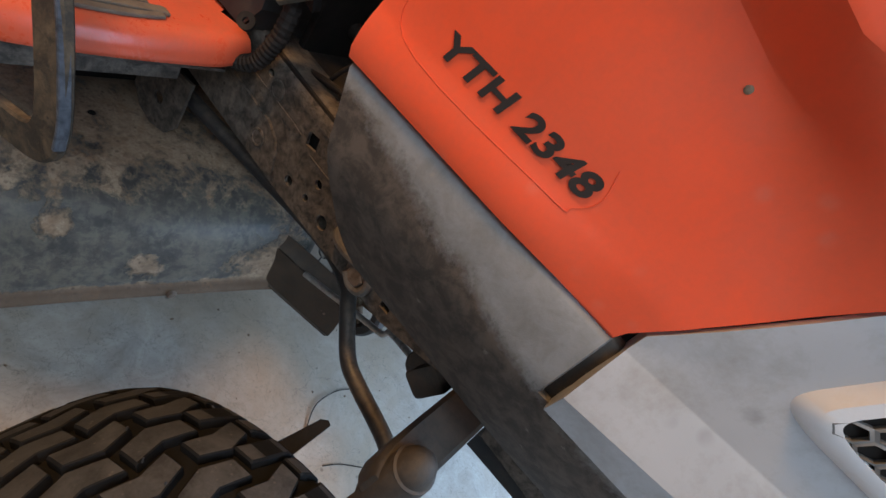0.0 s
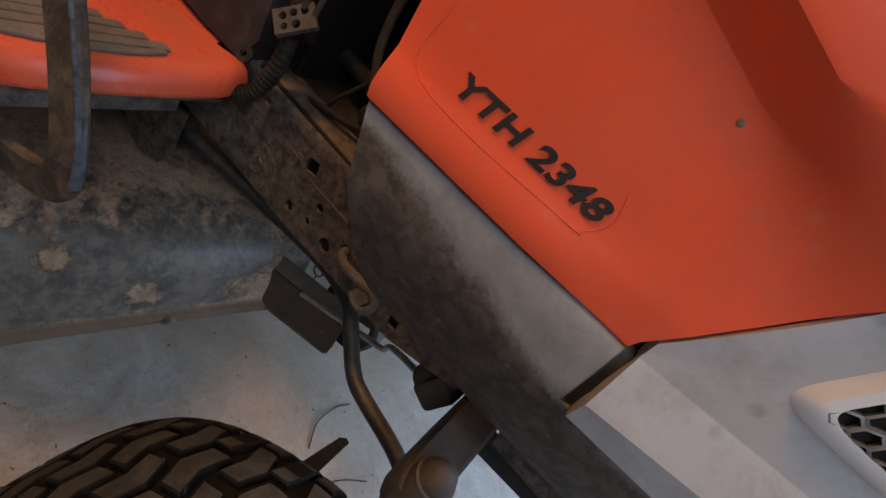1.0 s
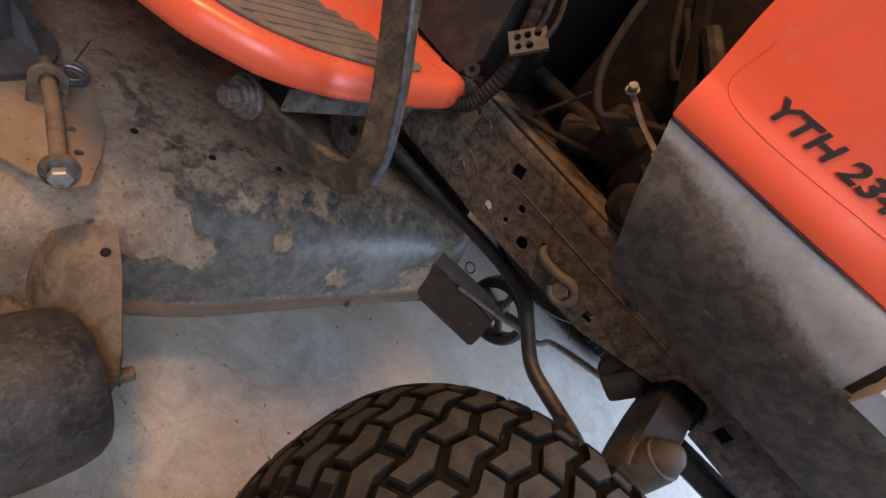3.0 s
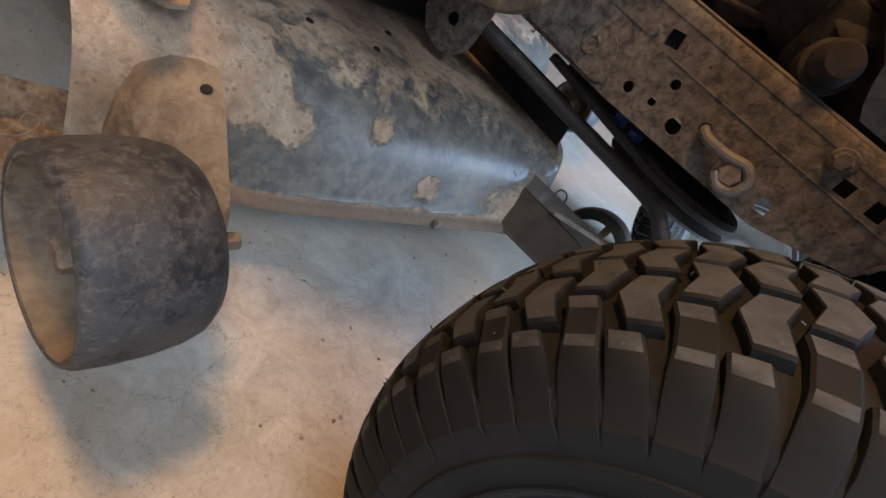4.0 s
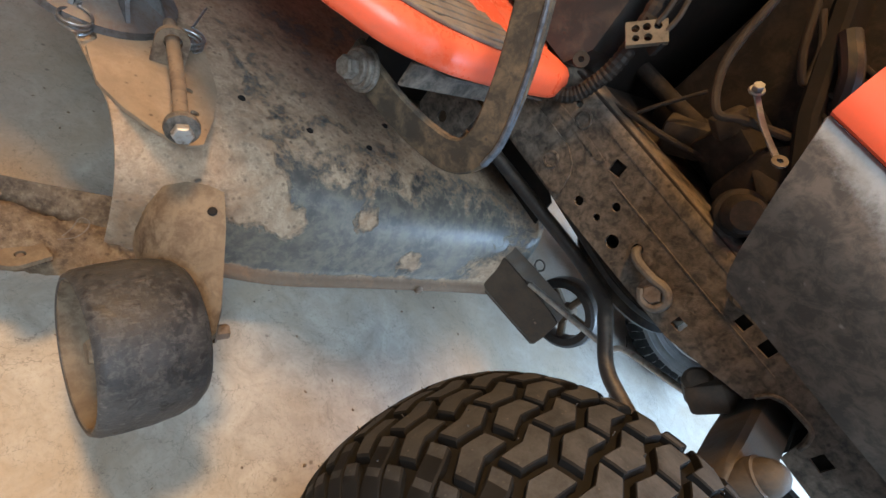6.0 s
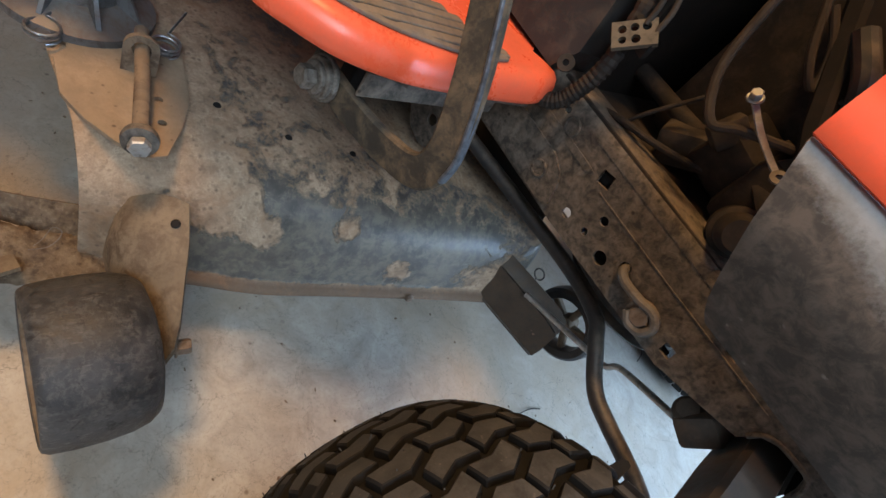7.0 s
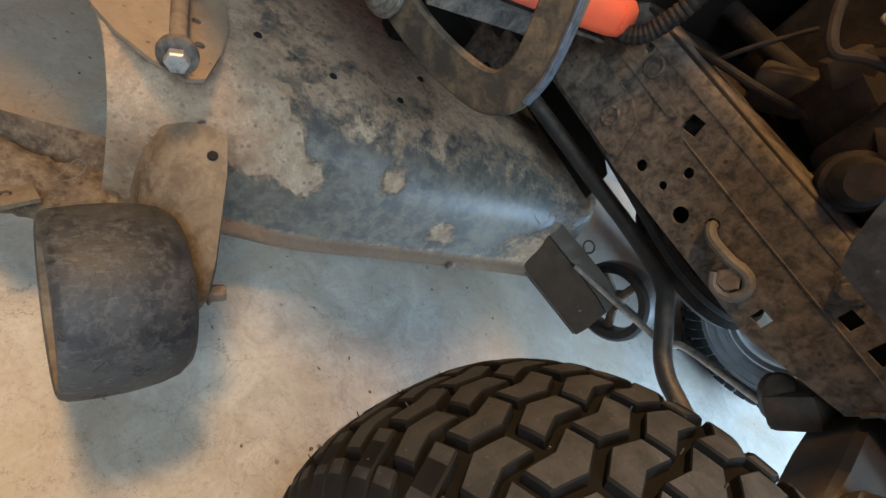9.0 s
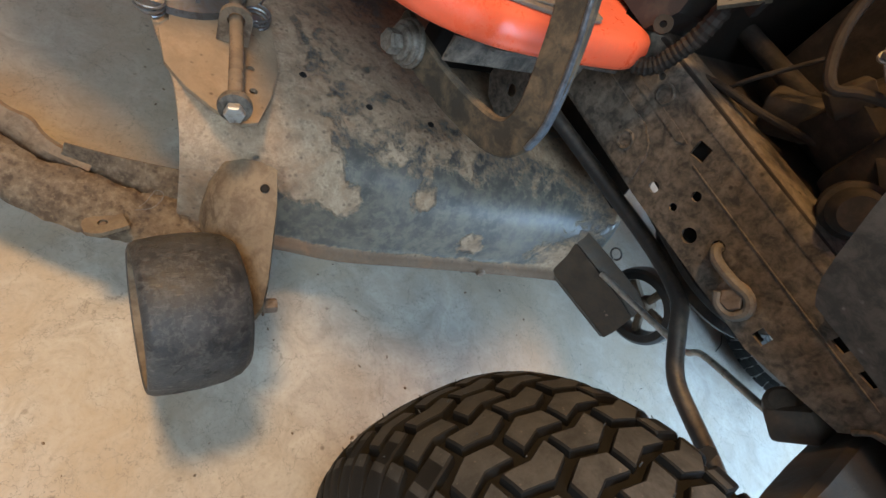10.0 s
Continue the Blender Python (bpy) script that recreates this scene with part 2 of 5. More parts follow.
def panel_plastic():
    """Grey plastic with a ragged brown dirt film below its bend, scuffs and pale specks."""
    m, t, b = nodes_of("weathered_grey_plastic")
    co = coords(t)
    sep = t.nodes.new("ShaderNodeSeparateXYZ")
    t.links.new(co, sep.inputs[0])
    n1, n2, n3 = noise_tex(t, co, 16, 6, 0.65, 0.5), noise_tex(t, co, 70, 6, 0.7, 0.4), noise_tex(t, co, 320, 4, 0.7)
    clean = mix(t, ramp(t, n2, 0.40, 0.70), (0.22, 0.22, 0.222), (0.165, 0.160, 0.152))
    film = mix(t, ramp(t, n2, 0.42, 0.60), (0.040, 0.031, 0.025), (0.092, 0.071, 0.056))
    low = math_node(t, "ADD", sep.outputs["Z"], math_node(t, "MULTIPLY", math_node(t, "SUBTRACT", n1, 0.5), 0.035))
    low = math_node(t, "ADD", low, math_node(t, "MULTIPLY", math_node(t, "SUBTRACT", n3, 0.5), 0.012))
    low = math_node(t, "SUBTRACT", low, math_node(t, "MULTIPLY", math_node(t, "ADD", sep.outputs["X"], 0.30), -0.18))
    mask = ramp(t, low, 0.501, 0.510, (1, 1, 1, 1), (0, 0, 0, 1))
    col = mix(t, mask, clean, film)
    col = mix(t, math_node(t, "MULTIPLY", ramp(t, n1, 0.55, 0.75), 0.30), col, (0.125, 0.108, 0.092))
    v = node(t, "ShaderNodeTexVoronoi", Scale=75.0)
    t.links.new(co, v.inputs["Vector"])
    fleck = math_node(t, "MULTIPLY", ramp(t, v.outputs["Distance"], 0.06, 0.16, (1, 1, 1, 1), (0, 0, 0, 1)), ramp(t, n2, 0.5, 0.56))
    col = mix(t, math_node(t, "MULTIPLY", fleck, 0.5), col, (0.27, 0.24, 0.21))
    t.links.new(col, b.inputs["Base Color"])
    t.links.new(mix(t, mask, (0.48,) * 3, (0.72,) * 3), b.inputs["Roughness"])
    bump(t, b, math_node(t, "ADD", n2, math_node(t, "MULTIPLY", n3, 0.6)), 0.14)
    return m


def deck_paint():
    """Chipped blue-black enamel: earth crust on the shoulders and towards the chute, rust stains with edges of their own."""
    m, t, b = nodes_of("chipped_blue_black_deck_enamel")
    co = coords(t)
    sep = t.nodes.new("ShaderNodeSeparateXYZ")
    t.links.new(co, sep.inputs[0])
    n1, n2, n3 = noise_tex(t, co, 15, 8, 0.70, 0.7), noise_tex(t, co, 75, 6, 0.7, 0.3), noise_tex(t, co, 300, 4, 0.7)
    rag = math_node(t, "ADD", math_node(t, "MULTIPLY", n1, 0.6), math_node(t, "MULTIPLY", n2, 0.4))
    paint = mix(t, ramp(t, n1, 0.35, 0.7), (0.045, 0.044, 0.041), (0.090, 0.084, 0.074))
    film = mix(t, ramp(t, n2, 0.44, 0.60), paint, (0.138, 0.125, 0.098))
    col = mix(t, math_node(t, "MULTIPLY", ramp(t, rag, 0.33, 0.54), 0.9), paint, film)
    veil = ramp(t, noise_tex(t, co, 34, 6, 0.68, 0.3), 0.46, 0.62)
    col = mix(t, math_node(t, "MULTIPLY", veil, 0.50), col, (0.165, 0.143, 0.110))
    # crust: more of it higher up and nearer the chute
    high = ramp(t, sep.outputs["Z"], 0.171, 0.216)
    back = math_node(t, "MULTIPLY", sep.outputs["Y"], -1.0)
    near = math_node(t, "MULTIPLY", ramp(t, back, 0.225, 0.335), ramp(t, sep.outputs["Z"], 0.130, 0.172))
    near = math_node(t, "MAXIMUM", near, ramp(t, back, 0.318, 0.350))
    low = math_node(t, "MULTIPLY", math_node(t, "SUBTRACT", 0.0895, sep.outputs["Z"]), 120.0, clamp=True)
    want = math_node(t, "ADD", math_node(t, "MULTIPLY", high, 0.52), math_node(t, "ADD", math_node(t, "MULTIPLY", near, 0.62), math_node(t, "MULTIPLY", low, 0.52)))
    for c, r in (((-0.622, -0.215, 0.150), 0.030), ((-0.607, -0.128, 0.160), 0.026), ((-0.570, -0.048, 0.112), 0.034), ((-0.64, -0.255, 0.165), 0.046)):
        want = math_node(t, "ADD", want, math_node(t, "MULTIPLY", spot(t, co, c, r), 0.75))
    want = math_node(t, "ADD", want, math_node(t, "MULTIPLY", spot(t, co, (-0.512, 0.105, 0.110), 0.105), 0.62))
    mask = ramp(t, math_node(t, "ADD", math_node(t, "MULTIPLY", rag, 0.85), math_node(t, "MULTIPLY", want, 0.55)), 0.560, 0.630)
    crust = mix(t, ramp(t, math_node(t, "ADD", math_node(t, "MULTIPLY", n1, 0.5), math_node(t, "MULTIPLY", n2, 0.5)), 0.42, 0.58), (0.215, 0.145, 0.092), (0.370, 0.275, 0.187))
    crust = mix(t, math_node(t, "MULTIPLY", ramp(t, n3, 0.46, 0.60), 0.45), crust, (0.22, 0.155, 0.104))
    crust = mix(t, math_node(t, "MULTIPLY", low, 0.85), crust, (0.088, 0.052, 0.030))
    cracks = ramp(t, noise_tex(t, co, 120, 4, 0.65, 0.2), 0.36, 0.46, (1, 1, 1, 1), (0, 0, 0, 1))
    crust = mix(t, math_node(t, "MULTIPLY", cracks, 0.40), crust, (0.10, 0.070, 0.050))
    rusty = ramp(t, noise_tex(t, co, 24, 5, 0.65, 0.5), 0.52, 0.66)
    crust = mix(t, math_node(t, "MULTIPLY", rusty, 0.45), crust, (0.235, 0.125, 0.060))
    vp = node(t, "ShaderNodeTexVoronoi", Scale=115.0)
    t.links.new(co, vp.inputs["Vector"])
    hollow = math_node(t, "MULTIPLY", ramp(t, vp.outputs["Distance"], 0.12, 0.30, (1, 1, 1, 1), (0, 0, 0, 1)), ramp(t, n2, 0.46, 0.56))
    crust = mix(t, math_node(t, "MULTIPLY", hollow, 0.65), crust, (0.075, 0.050, 0.034))
    pits = math_node(t, "MULTIPLY", ramp(t, noise_tex(t, co, 62, 6, 0.75, 0.6), 0.60, 0.70), 0.22)
    col = mix(t, mask, col, crust)
    col = mix(t, pits, col, (0.052, 0.048, 0.045))
    t.links.new(col, b.inputs["Base Color"])
    t.links.new(mix(t, mask, mix(t, ramp(t, n2, 0.4, 0.7), (0.33,) * 3, (0.50,) * 3), (0.88,) * 3), b.inputs["Roughness"])
    h = math_node(t, "ADD", math_node(t, "MULTIPLY", mask, 0.6), math_node(t, "ADD", math_node(t, "MULTIPLY", math_node(t, "MULTIPLY", n2, math_node(t, "ADD", mask, 0.22)), 0.45), math_node(t, "MULTIPLY", n3, 0.10)))
    bump(t, b, h, 0.8, 0.0028)
    return m


def concrete():
    """Smooth, stained garage concrete with hairline crazing and small dark specks."""
    m, t, b = nodes_of("stained_garage_concrete")
    co = coords(t)
    n1, n2, n3 = noise_tex(t, co, 3.4, 7, 0.65, 0.6), noise_tex(t, co, 21, 8, 0.74, 0.9), noise_tex(t, co, 190, 5, 0.75)
    col = mix(t, ramp(t, n2, 0.28, 0.70), (0.245, 0.215, 0.180), (0.435, 0.400, 0.345))
    col = mix(t, math_node(t, "MULTIPLY", ramp(t, n1, 0.40, 0.62), 0.65), col, (0.300, 0.226, 0.150))
    col = mix(t, math_node(t, "MULTIPLY", ramp(t, n3, 0.50, 0.68), 0.40), col, (0.21, 0.18, 0.145))
    warp = t.nodes.new("ShaderNodeMix")
    warp.data_type, warp.blend_type = "RGBA", "ADD"
    warp.inputs["Factor"].default_value = 0.09
    t.links.new(co, warp.inputs["A"])
    wob = node(t, "ShaderNodeTexNoise", Scale=9.0, Detail=6.0, Roughness=0.7)
    t.links.new(co, wob.inputs["Vector"])
    t.links.new(wob.outputs["Color"], warp.inputs["B"])
    crack = None
    for sc, wide in ((9.0, 0.007), (31.0, 0.012), (58.0, 0.018)):
        v = node(t, "ShaderNodeTexVoronoi", Scale=sc)
        v.feature = "DISTANCE_TO_EDGE"
        t.links.new(warp.outputs["Result"], v.inputs["Vector"])
        line = ramp(t, v.outputs["Distance"], 0.0, wide, (1, 1, 1, 1), (0, 0, 0, 1))
        line = math_node(t, "MULTIPLY", line, ramp(t, noise_tex(t, co, 6.5 + sc * 0.2, 4, 0.6), 0.43, 0.57))
        crack = line if crack is None else math_node(t, "MAXIMUM", crack, line)
    col = mix(t, math_node(t, "MULTIPLY", crack, 0.55), col, (0.085, 0.07, 0.052))
    vs = node(t, "ShaderNodeTexVoronoi", Scale=34.0, Randomness=1.0)
    t.links.new(co, vs.inputs["Vector"])
    speck = math_node(t, "MULTIPLY", ramp(t, vs.outputs["Distance"], 0.05, 0.11, (1, 1, 1, 1), (0, 0, 0, 1)), ramp(t, noise_tex(t, co, 13, 3, 0.6), 0.52, 0.56))
    col = mix(t, math_node(t, "MULTIPLY", speck, 0.7), col, (0.10, 0.075, 0.055))
    t.links.new(col, b.inputs["Base Color"])
    t.links.new(mix(t, ramp(t, n2, 0.3, 0.75), (0.42,) * 3, (0.62,) * 3), b.inputs["Roughness"])
    bump(t, b, math_node(t, "SUBTRACT", math_node(t, "ADD", math_node(t, "MULTIPLY", n2, 0.4), math_node(t, "MULTIPLY", n3, 0.25)), math_node(t, "MULTIPLY", crack, 0.5)), 0.22, 0.0015)
    return m


m_deck, m_floor, m_panel = deck_paint(), concrete(), panel_plastic()


# ---- mesh helpers ----
def finish(name, bm, material, parent=None, label="", smooth=35):
    bmesh.ops.recalc_face_normals(bm, faces=bm.faces[:])
    me = bpy.data.meshes.new(name)
    bm.to_mesh(me)
    bm.free()
    me.materials.append(material)
    if smooth:
        me.shade_smooth()
        me.set_sharp_from_angle(angle=radians(smooth))
    ob = new(name, me)
    if parent:
        ob.parent = parent
        ob.matrix_parent_inverse = Matrix.Translation(-parent.location)
    if label:
        ob["label"] = label
    return ob


def part(name, bm, material, parent, label="", smooth=35):
    return finish(name, bm, material, parent, label, smooth)


def holder(name, base, label="", category="", parent=None):
    """An Empty at the base of a thing, or of a part that has pieces of its own."""
    e = new(name)
    e.empty_display_size = 0.05
    e.location = base
    if parent:
        e.parent = parent
        e.matrix_parent_inverse = Matrix.Translation(-parent.location)
    return tagged(e, label, category)


def box(bm, c, s, m=None, bevel=0.0, seg=2):
    """A box of size s centred on c, its edges rounded by bevel, turned by m."""
    made = bmesh.ops.create_cube(bm, size=1.0)["verts"]
    bmesh.ops.scale(bm, vec=s, verts=made)
    if bevel:
        edges = list({e for v in made for e in v.link_edges})
        out = bmesh.ops.bevel(bm, geom=edges, offset=bevel, segments=seg, affect="EDGES", profile=0.5)
        made = list({v for f in out["faces"] for v in f.verts} | {v for v in made if v.is_valid})
    bmesh.ops.transform(bm, matrix=Matrix.Translation(c) @ (m or Matrix()), verts=made)
    return made


def frame_to(axis):
    """A turn that carries z to the axis."""
    return Vector(axis).normalized().to_track_quat("Z", "Y").to_matrix().to_4x4()


def revolve(bm, profile, centre, axis, seg=48, close=False):
    """Profile rows (radius, height along the axis) spun about the axis."""
    m = Matrix.Translation(centre) @ frame_to(axis)
    rings = []
    for r, h in profile:
        if r < 0.0011:          # closed at the middle
            rings.append([bm.verts.new(m @ Vector((0, 0, h)))])
        else:
            rings.append([bm.verts.new(m @ Vector((r * math.cos(a), r * math.sin(a), h))) for a in (2 * math.pi * i / seg for i in range(seg))])
    pairs = list(zip(rings, rings[1:])) + ([(rings[-1], rings[0])] if close else [])
    for a, b in pairs:
        for i in range(seg):
            j = (i + 1) % seg
            vs = [a[i % len(a)], a[j % len(a)], b[j % len(b)], b[i % len(b)]]
            vs = list(dict.fromkeys(vs))
            if len(vs) > 2:
                bm.faces.new(vs)


def smooth_path(pts, n=6):
    """Points of a curve that passes softly through pts."""
    P = [Vector(p) for p in pts]
    P = [P[0] * 2 - P[1]] + P + [P[-1] * 2 - P[-2]]
    out = []
    for i in range(1, len(P) - 2):
        a, b, c, d = P[i - 1:i + 3]
        for k in range(n):
            s = k / n
            out.append(0.5 * (2 * b + (c - a) * s + (2 * a - 5 * b + 4 * c - d) * s * s + (3 * b - a - 3 * c + d) * s ** 3))
    return out + [P[-2]]


def tube(bm, pts, r, seg=12, squash=None, up=(0, 0, 1)):
    """A bar along pts: round with radius r, or flat with the two half-widths of squash."""
    rings, last = [], None
    P = [Vector(p) for p in pts]
    side = None
    for i, p in enumerate(P):
        d = (P[min(i + 1, len(P) - 1)] - P[max(i - 1, 0)]).normalized()
        if side is None:
            side = d.cross(Vector(up))
            if side.length < 1e-3:
                side = d.cross(Vector((1, 0, 0)))
        side = (side - d * side.dot(d)).normalized()
        other = d.cross(side)
        if squash:
            w, h = squash
            c = min(w, h) * 0.45
            shape = [(-w, -h + c), (-w + c, -h), (w - c, -h), (w, -h + c), (w, h - c), (w - c, h), (-w + c, h), (-w, h - c)]
        else:
            rr = r(i / (len(P) - 1)) if callable(r) else r
            shape = [(rr * math.cos(a), rr * math.sin(a)) for a in (2 * math.pi * k / seg for k in range(seg))]
        rings.append([bm.verts.new(p + side * x + other * y) for x, y in shape])
    n = len(rings[0])
    for a, b in zip(rings, rings[1:]):
        for i in range(n):
            bm.faces.new((a[i], a[(i + 1) % n], b[(i + 1) % n], b[i]))
    bm.faces.new(rings[0][::-1])
    bm.faces.new(rings[-1])


def plate(bm, outline, holes, thick, m):
    """A sheet with real holes: outline and holes in x, y; thickness along z; placed by m."""
    loops = []
    for pts in (outline, *holes):
        vs = [bm.verts.new((x, y, 0)) for x, y in pts]
        loops += [bm.edges.new((vs[i], vs[(i + 1) % len(vs)])) for i in range(len(vs))]
    faces = [f for f in bmesh.ops.triangle_fill(bm, use_beauty=True, use_dissolve=False, edges=loops)["geom"] if isinstance(f, bmesh.types.BMFace)]
    ext = bmesh.ops.extrude_face_region(bm, geom=faces)["geom"]
    top = [v for v in ext if isinstance(v, bmesh.types.BMVert)]
    bmesh.ops.translate(bm, vec=(0, 0, thick), verts=top)
    base = {v for f in faces for v in f.verts}
    bmesh.ops.transform(bm, matrix=m, verts=list(base | set(top)))


def circle(x, y, r, n=16):
    return [(x + r * math.cos(2 * math.pi * i / n), y + r * math.sin(2 * math.pi * i / n)) for i in range(n)]


def square(x, y, a, turn=0.0):
    return [(x + a * math.cos(t + turn), y + a * math.sin(t + turn)) for t in (radians(45 + 90 * i) for i in range(4))]


def loft(bm, rows, close_v=False):
    """Quads between rows of points of equal length."""
    V = [[bm.verts.new(p) for p in r] for r in rows]
    for a, b in zip(V, V[1:]):
        for i in range(len(a) - (0 if close_v else 1)):
            j = (i + 1) % len(a)
            bm.faces.new((a[i], a[j], b[j], b[i]))
    return V


def thicken(bm, d):
    bmesh.ops.recalc_face_normals(bm, faces=bm.faces[:])
    bmesh.ops.solidify(bm, geom=bm.faces[:], thickness=d)


def hex_bolt(parent, c, axis, r=0.0075, h=0.006, washer=0.012, material=None, name="bolt", label=""):
    bm = bmesh.new()
    if washer:
        revolve(bm, [(0.001, 0), (washer, 0), (washer, 0.0012), (washer - 0.0008, 0.0018), (0.001, 0.0018)], c, axis, 24)
    m = Matrix.Translation(c) @ frame_to(axis)
    rows = []
    for rr, hh in ((r, 0.0015), (r, h * 0.85), (r * 0.86, h), (0.001, h)):
        rows.append([m @ Vector((rr * math.cos(a), rr * math.sin(a), hh)) for a in (radians(60 * i + 12) for i in range(6))])
    V = loft(bm, rows[:3], True)
    bm.faces.new(V[-1])
    return part(name, bm, material or m_rustbolt, parent, label, 25)


# ---- the garage ----
def slab(name, lo, hi, material, label, category):
    bm = bmesh.new()
    box(bm, [(a + b) / 2 for a, b in zip(lo, hi)], [b - a for a, b in zip(lo, hi)])
    return tagged(finish(name, bm, material, smooth=0), label, category, kind="structure")


slab("floor", (-4.6, -2.4, -0.12), (1.15, 3.8, 0.0), m_floor, "smooth stained concrete garage floor with hairline cracks", "floor")
slab("wall_back", (-4.7, -2.4, 0.0), (-4.6, 3.8, 2.6), m_wall, "plain painted garage wall", "wall")
slab("wall_left", (-4.7, 3.8, -0.12), (1.25, 3.9, 2.6), m_wall, "plain painted garage wall", "wall")
slab("ceiling", (-4.7, -2.5, 2.6), (1.25, 3.9, 2.7), m_wall, "plain painted garage ceiling", "ceiling")


def holed_wall(name, m, width, height, hole, label):
    bm = bmesh.new()
    x0, z0, x1, z1 = hole
    plate(bm, [(0, 0), (width, 0), (width, height), (0, height)], [[(x0, z0), (x1, z0), (x1, z1), (x0, z1)]], 0.1, m)
    return tagged(finish(name, bm, m_wall, smooth=0), label, "wall", kind="structure")


holed_wall("wall_front", Matrix(((0, 0, 1, 1.15), (1, 0, 0, -2.4), (0, 1, 0, -0.12), (0, 0, 0, 1))), 6.2, 2.72, (0.25, 0.13, 5.1, 2.38), "painted garage wall with a wide open door")
slab("wall_right", (-4.7, -2.5, -0.12), (1.25, -2.4, 2.6), m_wall, "plain painted garage wall", "wall")
slab("ground", (1.15, -40.0, -0.2), (60.0, 40.0, -0.02), m_floor, "pale concrete drive outside the garage", "ground")

YC = 0.185                      # the tractor's middle line


# ---- the tractor ----
tractor = holder("lawn_tractor", (-0.22, YC, 0.0), "dusty orange and grey ride-on lawn tractor parked on concrete", "lawn tractor")


def rail_outline():
    return [(-1.15, 0.305), (-0.50, 0.307), (-0.33, 0.316), (-0.285, 0.330), (-0.252, 0.341), (-0.246, 0.358), (-0.235, 0.366), (-0.210, 0.368), (-0.204, 0.356), (-0.198, 0.334),
            (0.10, 0.334), (0.10, 0.407), (-0.30, 0.407), (-0.56, 0.405), (-1.15, 0.405)]


RAIL_HOLES = [square(-0.4905, 0.3815, 0.0100, 0.2), circle(-0.461, 0.3560, 0.0048), circle(-0.4925, 0.3285, 0.0055), circle(-0.466, 0.3330, 0.0040), circle(-0.436, 0.3305, 0.0075),
              circle(-0.414, 0.3465, 0.0060), square(-0.334, 0.334, 0.0080, 0.1), square(-0.308, 0.382, 0.0082, 0.1), square(-0.2805, 0.3845, 0.0092, 0.1),
              square(-0.1845, 0.3597, 0.0090, 0.0), circle(-0.60, 0.350, 0.006), circle(-0.57, 0.393, 0.004)]
rail_m = Matrix(((1, 0, 0, 0), (0, 0, 1, 0), (0, 1, 0, 0), (0, 0, 0, 1)))
bm = bmesh.new()
plate(bm, rail_outline(), RAIL_HOLES, 0.0035, rail_m)
right_rail = part("frame_rail", bm, m_rail, tractor, "dusty brown pressed-steel frame rail with punched holes", 25)
bm = bmesh.new()                # the flanges that make a channel of it
tube(bm, [(-1.15, 0.020, 0.405), (-0.56, 0.020, 0.407), (0.10, 0.020, 0.409)], 0, squash=(0.0185, 0.0018))
part("rail_flange", bm, m_rail, right_rail)
bm = bmesh.new()                # rounded bend between web and flange
loft(bm, [[(x, 0.0035, z - 0.010), (x, -0.0006, z - 0.008), (x, -0.0006, z - 0.001), (x, 0.0014, z + 0.005), (x, 0.006, z + 0.0085), (x, 0.012, z + 0.0095), (x, 0.040, z + 0.0095)] for x, z in ((-1.15, 0.404), (-0.56, 0.405), (-0.30, 0.407), (0.10, 0.407))])
part("rail_bend", bm, m_rail, right_rail)
bm = bmesh.new()
tube(bm, [(-1.15, 0.018, 0.306), (-0.50, 0.018, 0.308), (-0.33, 0.018, 0.317)], 0, squash=(0.0145, 0.0016))
part("rail_flange", bm, m_rail, right_rail)
bm = bmesh.new()                # pressed step along the web
tube(bm, [(-0.485, 0.0002, 0.3690), (-0.38, 0.0002, 0.3705), (-0.258, 0.0002, 0.3735)], 0, squash=(0.0010, 0.0008))
part("pressed_rib", bm, m_rail, right_rail)
bm = bmesh.new()
plate(bm, [(-1.0, 0.312), (-0.522, 0.311), (-0.512, 0.316), (-0.520, 0.340), (-0.528, 0.349), (-0.545, 0.357), (-1.0, 0.367)], [], 0.003, Matrix(((1, 0, 0, 0), (0, 0, 1, -0.0034), (0, 1, 0, 0), (0, 0, 0, 1))))
part("rail_doubler", bm, m_rail, right_rail, "lapped steel doubler plate")
bm = bmesh.new()
plate(bm, [(-0.90, 0.3725), (-0.512, 0.3705), (-0.504, 0.3765), (-0.520, 0.378), (-0.90, 0.380)], [], 0.0016, Matrix(((1, 0, 0, 0), (0, 0, 1, -0.0010), (0, 1, 0, 0), (0, 0, 0, 1))))
part("pressed_rib", bm, m_rail, right_rail)
for x, z in ((-0.554, 0.3860), (-0.5475, 0.333)):
    bm = bmesh.new()
    revolve(bm, [(0.0100, 0), (0.0098, 0.0010), (0.0085, 0.0018), (0.0068, 0.0012), (0.0066, 0.0004), (0.0005, 0.0004)], (x, 0.0 if z > 0.36 else -0.0034, z), (0, -1, 0), 24)
    part("rivet", bm, m_rail, right_rail)
hex_bolt(right_rail, (-0.3705, -0.004, 0.335), (0, -1, 0), 0.0100, 0.008, 0.0160, m_rustbolt)
bm = bmesh.new()                # rolled eye round the bolt, its tail hooked through the slot
tube(bm, smooth_path([(-0.414, 0.006, 0.3465), (-0.412, -0.005, 0.3455), (-0.402, -0.009, 0.343), (-0.382, -0.009, 0.3445), (-0.366, -0.0085, 0.3475), (-0.356, -0.008, 0.339), (-0.359, -0.008, 0.326), (-0.371, -0.008, 0.3225), (-0.381, -0.0075, 0.329)], 6), 0.0048, 10)
part("hooked_spring_end", bm, m_rod, right_rail, "hooked steel spring end")
bm = bmesh.new()
